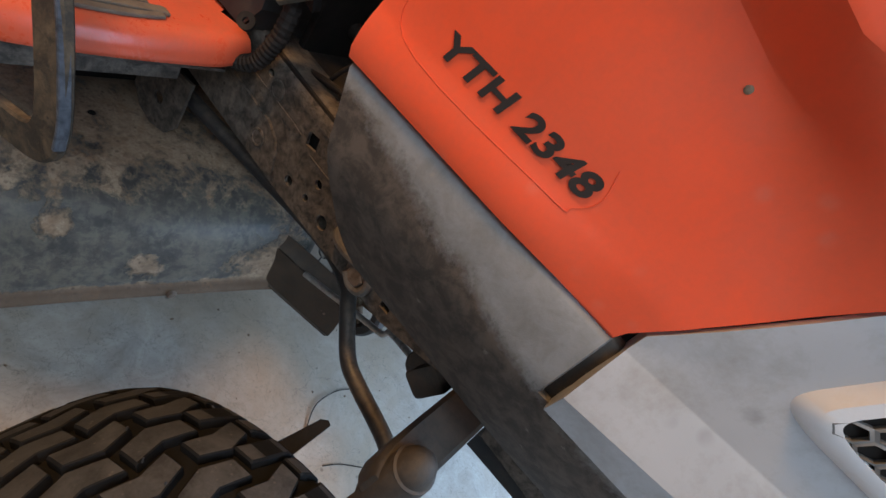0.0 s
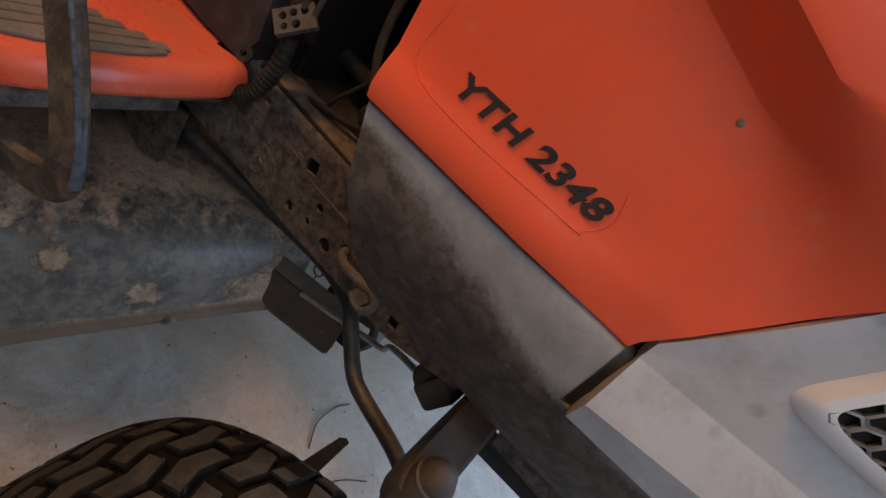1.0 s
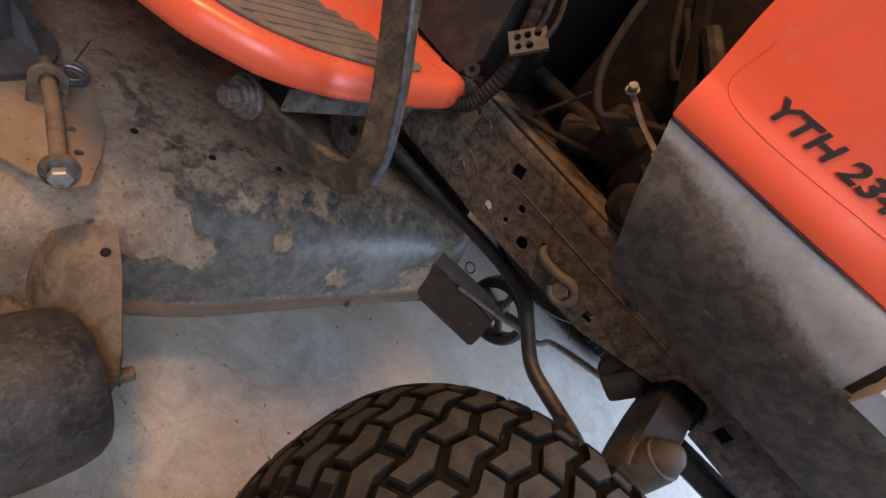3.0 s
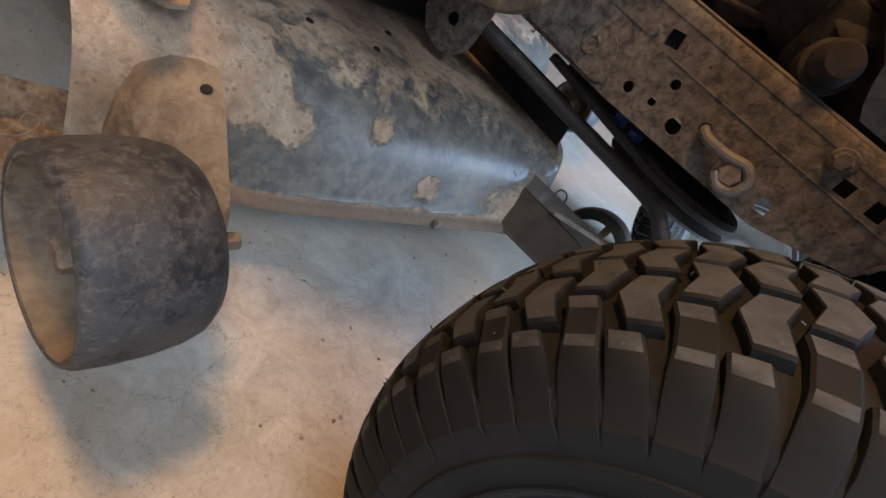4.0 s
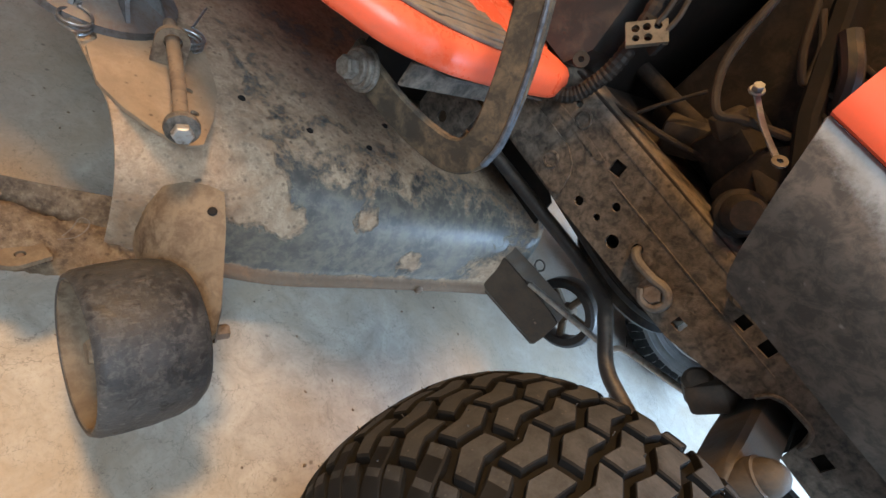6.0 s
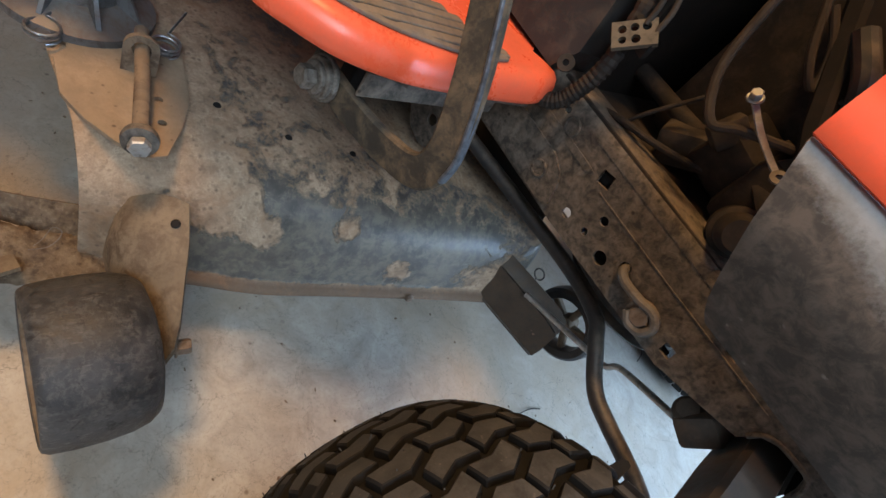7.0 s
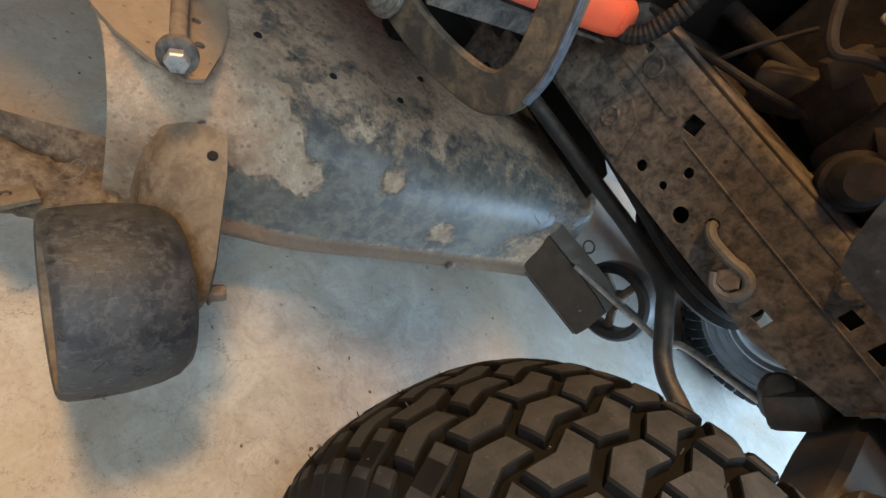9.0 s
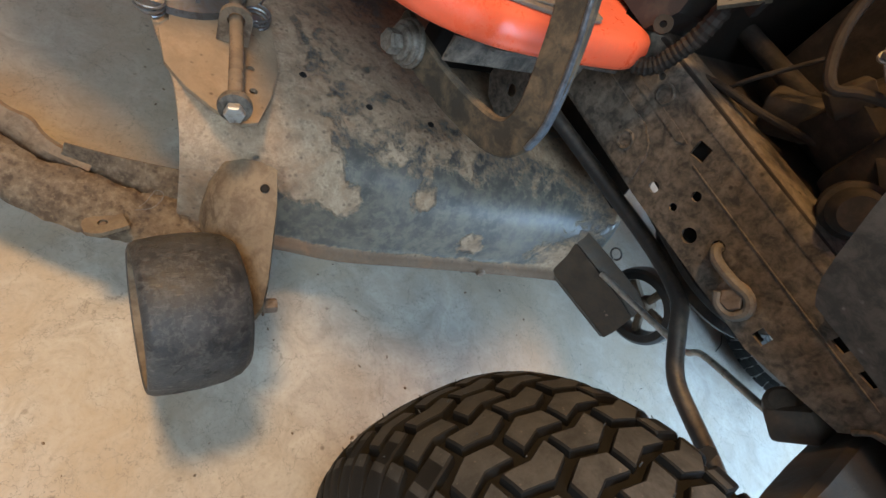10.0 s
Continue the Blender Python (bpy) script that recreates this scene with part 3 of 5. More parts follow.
revolve(bm, [(0.0005, 0.0), (0.0108, 0.0), (0.0108, 0.0015), (0.0098, 0.0026), (0.0005, 0.0026)], (-0.325, 0.0, 0.3945), (0, -1, 0), 24)
part("washer", bm, m_rail, right_rail)
hex_bolt(right_rail, (-0.325, -0.003, 0.3945), (0, -1, 0), 0.0075, 0.005, 0.0, m_rail)
bm = bmesh.new()
left = [(x, z) for x, z in rail_outline()]
plate(bm, left, [], 0.0035, Matrix(((1, 0, 0, 0), (0, 0, 1, 2 * YC - 0.0035), (0, 1, 0, 0), (0, 0, 0, 1))))
part("frame_rail", bm, m_rail, tractor, "dusty brown pressed-steel frame rail", 25)
bm = bmesh.new()
box(bm, (-0.66, YC, 0.352), (0.05, 2 * YC - 0.045, 0.06), bevel=0.004)
part("cross_member", bm, m_rail, tractor)
bm = bmesh.new()
box(bm, (0.06, YC, 0.365), (0.06, 2 * YC - 0.045, 0.06), bevel=0.004)
part("cross_member", bm, m_rail, tractor)

# front axle: a pressed beam hung in the notch of the rails
bm = bmesh.new()
rows = []
for y, z, hx, hz in ((YC, 0.322, 0.026, 0.026), (0.06, 0.318, 0.026, 0.026), (-0.01, 0.320, 0.026, 0.026), (-0.065, 0.322, 0.025, 0.024), (-0.084, 0.3215, 0.0235, 0.022), (-0.096, 0.320, 0.018, 0.018), (-0.102, 0.319, 0.010, 0.012)):
    rows.append([(-0.2220 + a * hx * 0.74, y, z + b * hz) for a, b in ((-1, -0.8), (-0.8, -1), (0.8, -1), (1, -0.8), (1, 0.8), (0.8, 1), (-0.8, 1), (-1, 0.8))])
rows = [[(x, 2 * YC - y, z) for x, y, z in r] for r in rows[:0:-1]] + rows
V = loft(bm, rows, True)
bm.faces.new(V[0]), bm.faces.new(V[-1])
axle = part("front_axle", bm, m_axle, tractor, "brown dusty pressed-steel front axle beam")
for s in (1, -1):
    ky = -0.088 if s > 0 else 2 * YC + 0.088
    bm = bmesh.new()
    revolve(bm, [(0.001, -0.145), (0.0115, -0.145), (0.0115, -0.03), (0.0165, -0.028), (0.0170, 0.020), (0.0160, 0.024), (0.0005, 0.024)], (-0.216, ky, 0.325), (0, 0, 1), 28)
    part("kingpin", bm, m_axle, axle)
    bm = bmesh.new()
    revolve(bm, [(0.0005, 0.0175), (0.006, 0.0160), (0.0108, 0.0115), (0.0138, 0.0045), (0.0146, 0.001), (0.0166, 0.000), (0.0166, -0.004)], (-0.216, ky, 0.351), (0.05, -0.12, 1), 28)
    part("kingpin_cap", bm, m_axle, axle, "bare worn metal dust cap")
    bm = bmesh.new()
    tube(bm, [(-0.216, ky, 0.188), (-0.222, ky - s * 0.05, 0.187), (-0.212 if s > 0 else -0.285, -0.24 if s > 0 else 2 * YC + 0.25, 0.187)], 0.0115, 14)
    part("stub_axle", bm, m_rail, axle)
bm = bmesh.new()
box(bm, (-0.262, 0.034, 0.306), (0.030, 0.050, 0.040), pose(0, 0, 0, 0, 20, 0), bevel=0.006)
part("axle_bracket", bm, m_axle, axle)
bm = bmesh.new()
revolve(bm, [(0.0005, 0.016), (0.010, 0.0155), (0.0145, 0.012), (0.0160, 0.006), (0.0160, -0.02), (0.0005, -0.02)], (-0.274, 0.030, 0.300), (-0.5, -0.6, 0.5), 24)
part("bushing", bm, m_axle, axle)
bm = bmesh.new()                # steering arm under the beam
plate(bm, [(-0.276, -0.090), (-0.280, -0.089), (-0.284, -0.094), (-0.288, -0.150), (-0.272, -0.152)], [], 0.005, Matrix.Translation((0, 0, 0.297)))
part("steering_arm", bm, m_dark, axle)


bm = bmesh.new()                # brace below the rail's front end
tube(bm, [(-0.195, 0.052, 0.283), (-0.10, 0.052, 0.294), (0.05, 0.052, 0.318)], 0, squash=(0.010, 0.014))
part("axle_brace", bm, m_black, axle)
bm = bmesh.new()                # brown support plate under the rail's front end
plate(bm, [(-0.132, 0.335), (-0.122, 0.318), (-0.112, 0.272), (-0.08, 0.245), (0.10, 0.245), (0.10, 0.336)], [circle(-0.098, 0.300, 0.005, 10)], 0.004, Matrix(((1, 0, 0, 0), (0, 0, 1, 0.022), (0, 1, 0, 0), (0, 0, 0, 1))))
part("axle_support", bm, m_noseplate, axle, "dark dusty axle support plate")
bm = bmesh.new()
tube(bm, smooth_path([(-0.250, -0.0015, 0.350), (-0.246, -0.0015, 0.362), (-0.236, -0.0015, 0.3685), (-0.212, -0.0015, 0.3705), (-0.203, -0.0015, 0.362), (-0.200, -0.0015, 0.352)], 5), 0.0022, 8)
part("rolled_lip", bm, m_rail, right_rail)


# ---- tyres ----
PITCH = 2 * math.pi / 27        # one repeat of the tread
DEPTH = 0.0058


def crown(R, hw, v):
    """Radius of the carcass at v across."""
    return R - DEPTH - 0.050 + 0.050 * max(0.0, 1 - (abs(v) / hw) ** 2.5) ** 0.4


def carcass_mesh(R, hw):
    """A turf tyre about the y axis, without its tread: crown, plain side walls with two moulded ridges, beads."""
    bm = bmesh.new()
    n = 14
    prof = [(v, crown(R, hw, v)) for v in (hw * math.sin(math.pi / 2 * (-1 + 2 * i / n)) * 0.985 for i in range(n + 1))]
    side = [(0.999, 0.735), (0.998, 0.705), (0.994, 0.692), (1.006, 0.687), (1.006, 0.679), (0.984, 0.672), (0.972, 0.650), (0.955, 0.622), (0.960, 0.612), (0.972, 0.606), (0.970, 0.598), (0.940, 0.592), (0.915, 0.575),
            (0.885, 0.560), (0.882, 0.548), (0.86, 0.542), (0.82, 0.530), (0.80, 0.50), (0.68, 0.45)]
    right = [(a * hw, b * R) for a, b in side]
    whole = [(-a, b) for a, b in right[::-1]] + prof + right
    revolve(bm, [(r, v) for v, r in whole], (0, 0, 0), (0, 1, 0), 96)
    return bm


def lift(R, hw, u, v, h):
    r = crown(R, hw, v) + h
    return (r * math.sin(u), v, r * math.cos(u))


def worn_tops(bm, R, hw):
    """Block tops are scuffed and dusty (slot 0), the groove walls and flanks are darker (slot 1)."""
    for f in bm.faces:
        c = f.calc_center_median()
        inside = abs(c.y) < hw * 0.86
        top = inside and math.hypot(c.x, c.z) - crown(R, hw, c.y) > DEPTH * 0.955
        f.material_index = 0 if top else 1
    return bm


def block_mesh(R, hw, v0, v1, bend, mirror):
    """One chevron block from v0 to v1 across, bent round the tyre by bend at its middle."""
    bm = bmesh.new()
    rows = []
    for f, h, grow in ((0.0, 0.80, -0.0005), (0.035, 1.0, 0), (0.25, 1.0, 0), (0.5, 1.0, 0), (0.75, 1.0, 0), (0.965, 1.0, 0), (1.0, 0.80, -0.0005)):
        v = v0 + (v1 - v0) * f
        k = 1 - abs(2 * f - 1)
        mid = bend * (k - 0.5) * PITCH
        half = (0.168 + 0.020 * k) * PITCH + grow / R
        b = 0.0040
        row = [(mid - half - 0.004, -0.0008), (mid - half, DEPTH * h * 0.90), (mid - half + b, DEPTH * h), (mid, DEPTH * h + 0.0001), (mid + half - b, DEPTH * h), (mid + half, DEPTH * h * 0.90), (mid + half + 0.004, -0.0008)]
        rows.append([lift(R, hw, u, -v if mirror else v, hh) for u, hh in row])
    V = loft(bm, rows)
    bm.faces.new(V[0]), bm.faces.new(V[-1])
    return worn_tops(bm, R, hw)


def lug_mesh(R, hw, va, mirror):
    """A shoulder lug: from va across it runs over the edge and sinks into the side wall."""
    bm = bmesh.new()
    vb = hw * 0.985
    rows = []
    for v, h, wide in ((va, 0.80, 0.172), (va + 0.0012, 1.0, 0.177), (0.060 if va < 0.058 else va + 0.0035, 1.0, 0.178), (0.0725, 1.0, 0.182), (0.0765, 0.98, 0.190), (0.0800, 0.74, 0.199), (0.0845, 0.46, 0.207), (vb, 0.22, 0.215)):
        half = wide * PITCH
        k = 0.10 * PITCH * max(0.0, 1 - (v - va) / 0.014)
        row = [(-half - 0.005 - k, -0.0008), (-half - k, DEPTH * h * 0.82), (-half + 0.008 - k, DEPTH * h), (-k, DEPTH * h), (half - 0.008 - k, DEPTH * h), (half - k, DEPTH * h * 0.82), (half + 0.005 - k, -0.0008)]
        rows.append([lift(R, hw, u, v, hh) for u, hh in row])
    for r, out, wide in ((0.770, 1.0045, 0.222), (0.755, 1.0045, 0.230), (0.740, 1.0030, 0.238), (0.724, 1.0000, 0.244), (0.708, 0.9955, 0.2485)):
        half = wide * PITCH
        us = (-half - 0.004, -half, -half + 0.010, 0.0, half - 0.010, half, half + 0.004)
        sink = (-0.010, -0.003, 0, 0, 0, -0.003, -0.010)
        rows.append([(R * r * math.sin(u), hw * (out + q), R * r * math.cos(u)) for u, q in zip(us, sink)])
    if mirror:
        rows = [[(x, -y, z) for x, y, z in r] for r in rows]
    V = loft(bm, rows)
    bm.faces.new(V[0])
    return worn_tops(bm, R, hw)


def nib_mesh(R, hw):
    """Fine moulding hairs on the blocks."""
    bm = bmesh.new()
    rng = random.Random(11)
    for i in range(110):
        u, v = rng.uniform(0, 6.28), rng.choice((-1, 1)) * rng.uniform(0.05, 0.80) * hw
        p = Vector(lift(R, hw, u, v, DEPTH - 0.0006))
        q = Vector(lift(R, hw, u + rng.uniform(-0.01, 0.01), v + rng.uniform(-0.002, 0.002), DEPTH + rng.uniform(0.0008, 0.0026)))
        tube(bm, [p, q], 0.0005, 4)
    return bm


def rim_mesh(R, hw):
    bm = bmesh.new()
    prof = [(0.510 * R, -0.82 * hw), (0.540 * R, -0.81 * hw), (0.522 * R, -0.77 * hw), (0.45 * R, -0.72 * hw), (0.42 * R, -0.30 * hw), (0.36 * R, -0.22 * hw), (0.14 * R, -0.20 * hw), (0.13 * R, -0.62 * hw), (0.075 * R, -0.64 * hw),
            (0.07 * R, 0.64 * hw), (0.13 * R, 0.62 * hw), (0.14 * R, 0.0), (0.36 * R, 0.02 * hw), (0.42 * R, 0.30 * hw), (0.45 * R, 0.72 * hw), (0.522 * R, 0.77 * hw), (0.540 * R, 0.81 * hw), (0.510 * R, 0.82 * hw)]
    revolve(bm, prof, (0, 0, 0), (0, 1, 0), 56)
    return bm


WR, WHW = 0.188, 0.090


def front_wheel(centre, turn, label, side):
    w = holder("front_wheel", centre, label, "", tractor)
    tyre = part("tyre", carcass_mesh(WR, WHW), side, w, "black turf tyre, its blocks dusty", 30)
    rim = part("rim", rim_mesh(WR, WHW), m_white, w, "white painted steel rim", 30)
    nibs = tagged(part("moulding_nibs", nib_mesh(WR, WHW), m_rubber, w, "", 0), kind="stuff")
    bm = bmesh.new()            # raised marks on the side wall
    for k in range(60):
        if k % 20 < 3:
            made = box(bm, (0, 0, 0), (0.0035, 0.002, 0.011 if k % 3 else 0.008))
            bmesh.ops.transform(bm, matrix=Matrix.Rotation(radians(6 * k), 4, "Y") @ Matrix.Translation((0, -0.958 * WHW, 0.640 * WR)), verts=made)
    marks = tagged(part("raised_marks", bm, side, w, "", 0), kind="stuff")
    for o in (tyre, rim, nibs, marks):
        o.matrix_parent_inverse = Matrix()
    # two columns to a repeat, the second a mirror image of the first, bent the other way
    start = -4.69 * 2 * math.pi / 42
    for mirror, bend, turn_by in ((False, 0.13, 0.0), (True, -0.13, 0.487 * PITCH)):
        for nm, b in (("tread_block", block_mesh(WR, WHW, -0.046, -0.012, bend, mirror)), ("tread_block", block_mesh(WR, WHW, -0.008, 0.0255, bend, mirror)), ("tread_block", block_mesh(WR, WHW, 0.0335, 0.0655, bend, mirror)),
                      ("shoulder_lug", lug_mesh(WR, WHW, 0.0510, not mirror)), ("shoulder_lug", lug_mesh(WR, WHW, 0.0690, mirror))):
            first = part(nm, b, m_rubber, w, "", 30)
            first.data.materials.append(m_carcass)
            for k in range(27):
                o = first if k == 0 else new(nm, first.data)
                o.parent = w
                o.matrix_parent_inverse = Matrix()
                o.rotation_euler = (0, start + turn_by + k * PITCH, 0)
    w.rotation_euler = (0, 0, radians(turn))
    return w


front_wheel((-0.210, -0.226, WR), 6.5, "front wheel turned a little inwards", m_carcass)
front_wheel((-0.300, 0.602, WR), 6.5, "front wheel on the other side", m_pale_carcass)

# drag link: a bent black tube from under the deck to the axle
bm = bmesh.new()
tube(bm, smooth_path([(-0.80, -0.005, 0.276), (-0.68, 0.012, 0.270), (-0.56, 0.042, 0.262), (-0.46, 0.062, 0.258), (-0.400, 0.052, 0.259), (-0.375, 0.040, 0.250), (-0.345, 0.026, 0.234), (-0.324, 0.017, 0.228), (-0.30, 0.012, 0.227), (-0.235, 0.000, 0.226), (-0.20, -0.03, 0.226), (-0.19, -0.07, 0.226)], 6), 0.0088, 14)
part("drag_link", bm, m_black, tractor, "bent black steel drag link")

# engine pulley with its belt, under the rails
bm = bmesh.new()
revolve(bm, [(0.012, -0.030), (0.055, -0.030), (0.083, -0.026), (0.086, -0.022), (0.070, -0.012), (0.086, -0.002), (0.083, 0.002), (0.060, 0.006), (0.012, 0.008)], (-0.415, 0.138, 0.286), (0, 0, 1), 48)
pulley = part("engine_pulley", bm, m_black, tractor, "black stamped engine pulley")
bm = bmesh.new()
arc = [(-0.415 + 0.080 * math.cos(radians(a)), 0.138 + 0.080 * math.sin(radians(a)), 0.279) for a in range(-100, 101, 10)]
tube(bm, [(-0.600, 0.060, 0.2905)] + arc + [(-0.600, 0.225, 0.290)], 0, squash=(0.0065, 0.005))
part("drive_belt", bm, m_rubber, pulley, "black rubber drive belt")
bm = bmesh.new()
revolve(bm, [(0.0005, -0.012), (0.010, -0.012), (0.010, 0.004), (0.0005, 0.004)], (-0.415, 0.138, 0.250), (0, 0, 1), 12)
part("pulley_bolt", bm, m_bolt, pulley)
for p in ((-0.495, 0.075, 0.292), (-0.470, 0.072, 0.290)):
    bm = bmesh.new()
    box(bm, p, (0.016, 0.010, 0.012), pose(0, 0, 0, 20, 0, 12), 0.0015)
    box(bm, (p[0] + 0.003, p[1] - 0.006, p[2] - 0.004), (0.005, 0.006, 0.014), pose(0, 0, 0, 30, 10, 0), 0.001)
    part("cable_clip", bm, m_blue, tractor, "blue plastic cable clip")

bm = bmesh.new()                # black sheet added beside the belt to darken the gap and hide the far wall
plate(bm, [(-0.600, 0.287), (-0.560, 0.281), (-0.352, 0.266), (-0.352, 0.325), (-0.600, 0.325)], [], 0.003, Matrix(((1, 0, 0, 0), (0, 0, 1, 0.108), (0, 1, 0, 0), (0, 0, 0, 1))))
part("belt_keeper", bm, m_dark, tractor, "black sheet added to darken the gap beside the belt")

# engine and its surroundings between the rails, the bay's shade put into their colours
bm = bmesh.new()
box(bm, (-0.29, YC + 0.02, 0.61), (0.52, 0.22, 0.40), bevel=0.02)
engine = part("engine", bm, m_bay, tractor, "grimy engine block coloured dark for the bay's deep shade", 30)
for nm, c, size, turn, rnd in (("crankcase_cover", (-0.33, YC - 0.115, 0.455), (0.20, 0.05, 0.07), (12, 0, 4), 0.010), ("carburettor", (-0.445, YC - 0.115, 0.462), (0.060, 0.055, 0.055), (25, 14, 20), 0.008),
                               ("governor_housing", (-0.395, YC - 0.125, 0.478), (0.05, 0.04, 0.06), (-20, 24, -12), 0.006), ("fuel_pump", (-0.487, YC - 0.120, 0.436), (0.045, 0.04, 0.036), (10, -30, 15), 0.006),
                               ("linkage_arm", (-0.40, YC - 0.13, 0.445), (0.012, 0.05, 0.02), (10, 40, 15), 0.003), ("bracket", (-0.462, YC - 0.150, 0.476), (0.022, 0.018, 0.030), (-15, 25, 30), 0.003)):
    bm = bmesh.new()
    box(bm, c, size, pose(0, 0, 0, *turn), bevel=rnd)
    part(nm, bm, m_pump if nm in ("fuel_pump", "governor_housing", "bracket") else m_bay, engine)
bm = bmesh.new()                # unseen sheets added at the bay's far side and back to keep light out
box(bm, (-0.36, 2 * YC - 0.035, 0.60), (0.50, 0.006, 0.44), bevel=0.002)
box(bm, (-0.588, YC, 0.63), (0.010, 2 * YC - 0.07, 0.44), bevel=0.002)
part("engine_shroud", bm, m_dark, tractor, "unseen black sheets that keep light out of the engine bay")
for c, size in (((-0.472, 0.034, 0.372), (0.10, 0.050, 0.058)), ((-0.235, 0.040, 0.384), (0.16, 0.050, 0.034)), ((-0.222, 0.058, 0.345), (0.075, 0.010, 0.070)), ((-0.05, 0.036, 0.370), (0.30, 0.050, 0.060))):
    bm = bmesh.new()            # dark boxes added behind the web so its holes look shaded
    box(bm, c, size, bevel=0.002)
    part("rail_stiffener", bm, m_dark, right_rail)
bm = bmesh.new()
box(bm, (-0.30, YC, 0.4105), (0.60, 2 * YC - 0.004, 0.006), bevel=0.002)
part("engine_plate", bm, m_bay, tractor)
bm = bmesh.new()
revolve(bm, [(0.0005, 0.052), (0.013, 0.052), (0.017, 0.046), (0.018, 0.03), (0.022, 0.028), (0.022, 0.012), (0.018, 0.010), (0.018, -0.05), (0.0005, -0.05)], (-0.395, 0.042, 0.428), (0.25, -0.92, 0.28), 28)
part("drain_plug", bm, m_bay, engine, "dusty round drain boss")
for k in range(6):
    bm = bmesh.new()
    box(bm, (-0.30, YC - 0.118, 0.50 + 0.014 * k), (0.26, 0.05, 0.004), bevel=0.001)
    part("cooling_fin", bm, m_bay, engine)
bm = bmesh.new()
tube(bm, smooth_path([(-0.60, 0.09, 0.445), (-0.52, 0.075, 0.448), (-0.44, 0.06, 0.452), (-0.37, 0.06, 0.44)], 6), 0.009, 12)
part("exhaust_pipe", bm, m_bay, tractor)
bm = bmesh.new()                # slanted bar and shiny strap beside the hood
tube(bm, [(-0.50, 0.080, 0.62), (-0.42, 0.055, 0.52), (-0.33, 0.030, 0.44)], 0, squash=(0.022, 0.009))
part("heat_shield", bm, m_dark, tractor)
bm = bmesh.new()
tube(bm, smooth_path([(-0.463, 0.010, 0.508), (-0.437, 0.010, 0.495), (-0.41, 0.010, 0.486), (-0.402, 0.010, 0.483)], 4), 0, squash=(0.0028, 0.0010), up=(0, -0.7, 0.7))
strap = part("hood_hinge_strap", bm, m_chrome, tractor, "dull plated steel strap")
hex_bolt(strap, (-0.463, 0.008, 0.509), (-0.2, -0.7, 0.7), 0.0050, 0.007, 0.0066, m_chrome, "strap_bolt")
bm = bmesh.new()
revolve(bm, [(0.0025, 0), (0.0065, 0), (0.0065, 0.002), (0.0025, 0.002)], (-0.404, 0.008, 0.485), (-0.2, -0.7, 0.7), 20, True)
part("strap_eye", bm, m_rod, strap)


def cable(name, pts, r, material, parent=None, label=""):
    b = bmesh.new()
    tube(b, smooth_path(pts, 6), r, 10)
    return part(name, b, material, parent or tractor, label)


loom = cable("wire_loom", [(-0.52, 0.03, 0.60), (-0.515, 0.025, 0.55), (-0.500, 0.012, 0.505), (-0.470, 0.000, 0.478), (-0.452, 0.012, 0.487), (-0.42, 0.04, 0.50)], 0.0042, m_wire, None, "pale grubby wiring loom")
cable("wire_loom", [(-0.50, 0.05, 0.585), (-0.47, 0.04, 0.55), (-0.45, 0.045, 0.535), (-0.465, 0.05, 0.56), (-0.49, 0.05, 0.58)], 0.0035, m_wire)
cable("wire_loom", [(-0.577, -0.012, 0.54), (-0.565, -0.015, 0.51), (-0.562, -0.017, 0.493)], 0.0026, m_wire)
cable("wire_loom", [(-0.570, -0.005, 0.54), (-0.555, -0.010, 0.512), (-0.551, -0.015, 0.493)], 0.0026, m_wire)
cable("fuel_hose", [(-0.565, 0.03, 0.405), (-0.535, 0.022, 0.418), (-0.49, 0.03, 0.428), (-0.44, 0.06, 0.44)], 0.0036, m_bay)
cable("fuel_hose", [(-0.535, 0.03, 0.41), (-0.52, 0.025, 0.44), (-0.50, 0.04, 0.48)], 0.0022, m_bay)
cable("fuel_hose", [(-0.46, 0.05, 0.58), (-0.43, 0.04, 0.56), (-0.42, 0.055, 0.54), (-0.44, 0.08, 0.53)], 0.009, m_black)
bm = bmesh.new()                # connector block with its sockets
plate(bm, [(-0.018, -0.011), (0.018, -0.011), (0.018, 0.011), (-0.018, 0.011)], [circle(-0.0095, 0.004, 0.0036, 10), circle(0.0, 0.005, 0.0036, 10), circle(0.0095, 0.005, 0.0036, 10), circle(-0.0095, -0.005, 0.0032, 10), circle(0.001, -0.005, 0.0038, 10)], 0.006, Matrix.Translation((-0.5610, -0.019, 0.481)) @ look((0, 0, 0), (-0.1, 0.8, -0.45)).to_3x3().to_4x4() @ pose(0, 0, 0, 0, 0, 52))
conn = part("connector", bm, m_ivory, tractor, "ivory plastic wiring connector")
bm = bmesh.new()
box(bm, (-0.560, -0.011, 0.483), (0.030, 0.008, 0.018), pose(0, 0, 0, 28, 12, 0), 0.001)
part("connector_back", bm, m_dark, conn)

# dash tower edge and ribbed conduit above the footrest
# its unseen breadth also closes the bay to light from behind
bm = bmesh.new()
rows = []
for x, y, z in ((-0.606, -0.020, 0.412), (-0.592, -0.018, 0.44), (-0.605, -0.012, 0.52), (-0.62, -0.01, 0.70), (-0.60, -0.01, 0.86)):
    y2 = 2 * YC - y
    rows.append([(x, y, z), (x - 0.05, y - 0.008, z + 0.004), (x - 0.14, y - 0.008, z + 0.008), (x - 0.14, y2, z + 0.008), (x - 0.05, y2, z + 0.004), (x, y2, z)])
V = loft(bm, rows, True)
bm.faces.new(V[-1])
part("dash_tower", bm, m_plastic, tractor, "dark scuffed plastic dash tower", 20)
bm = bmesh.new()
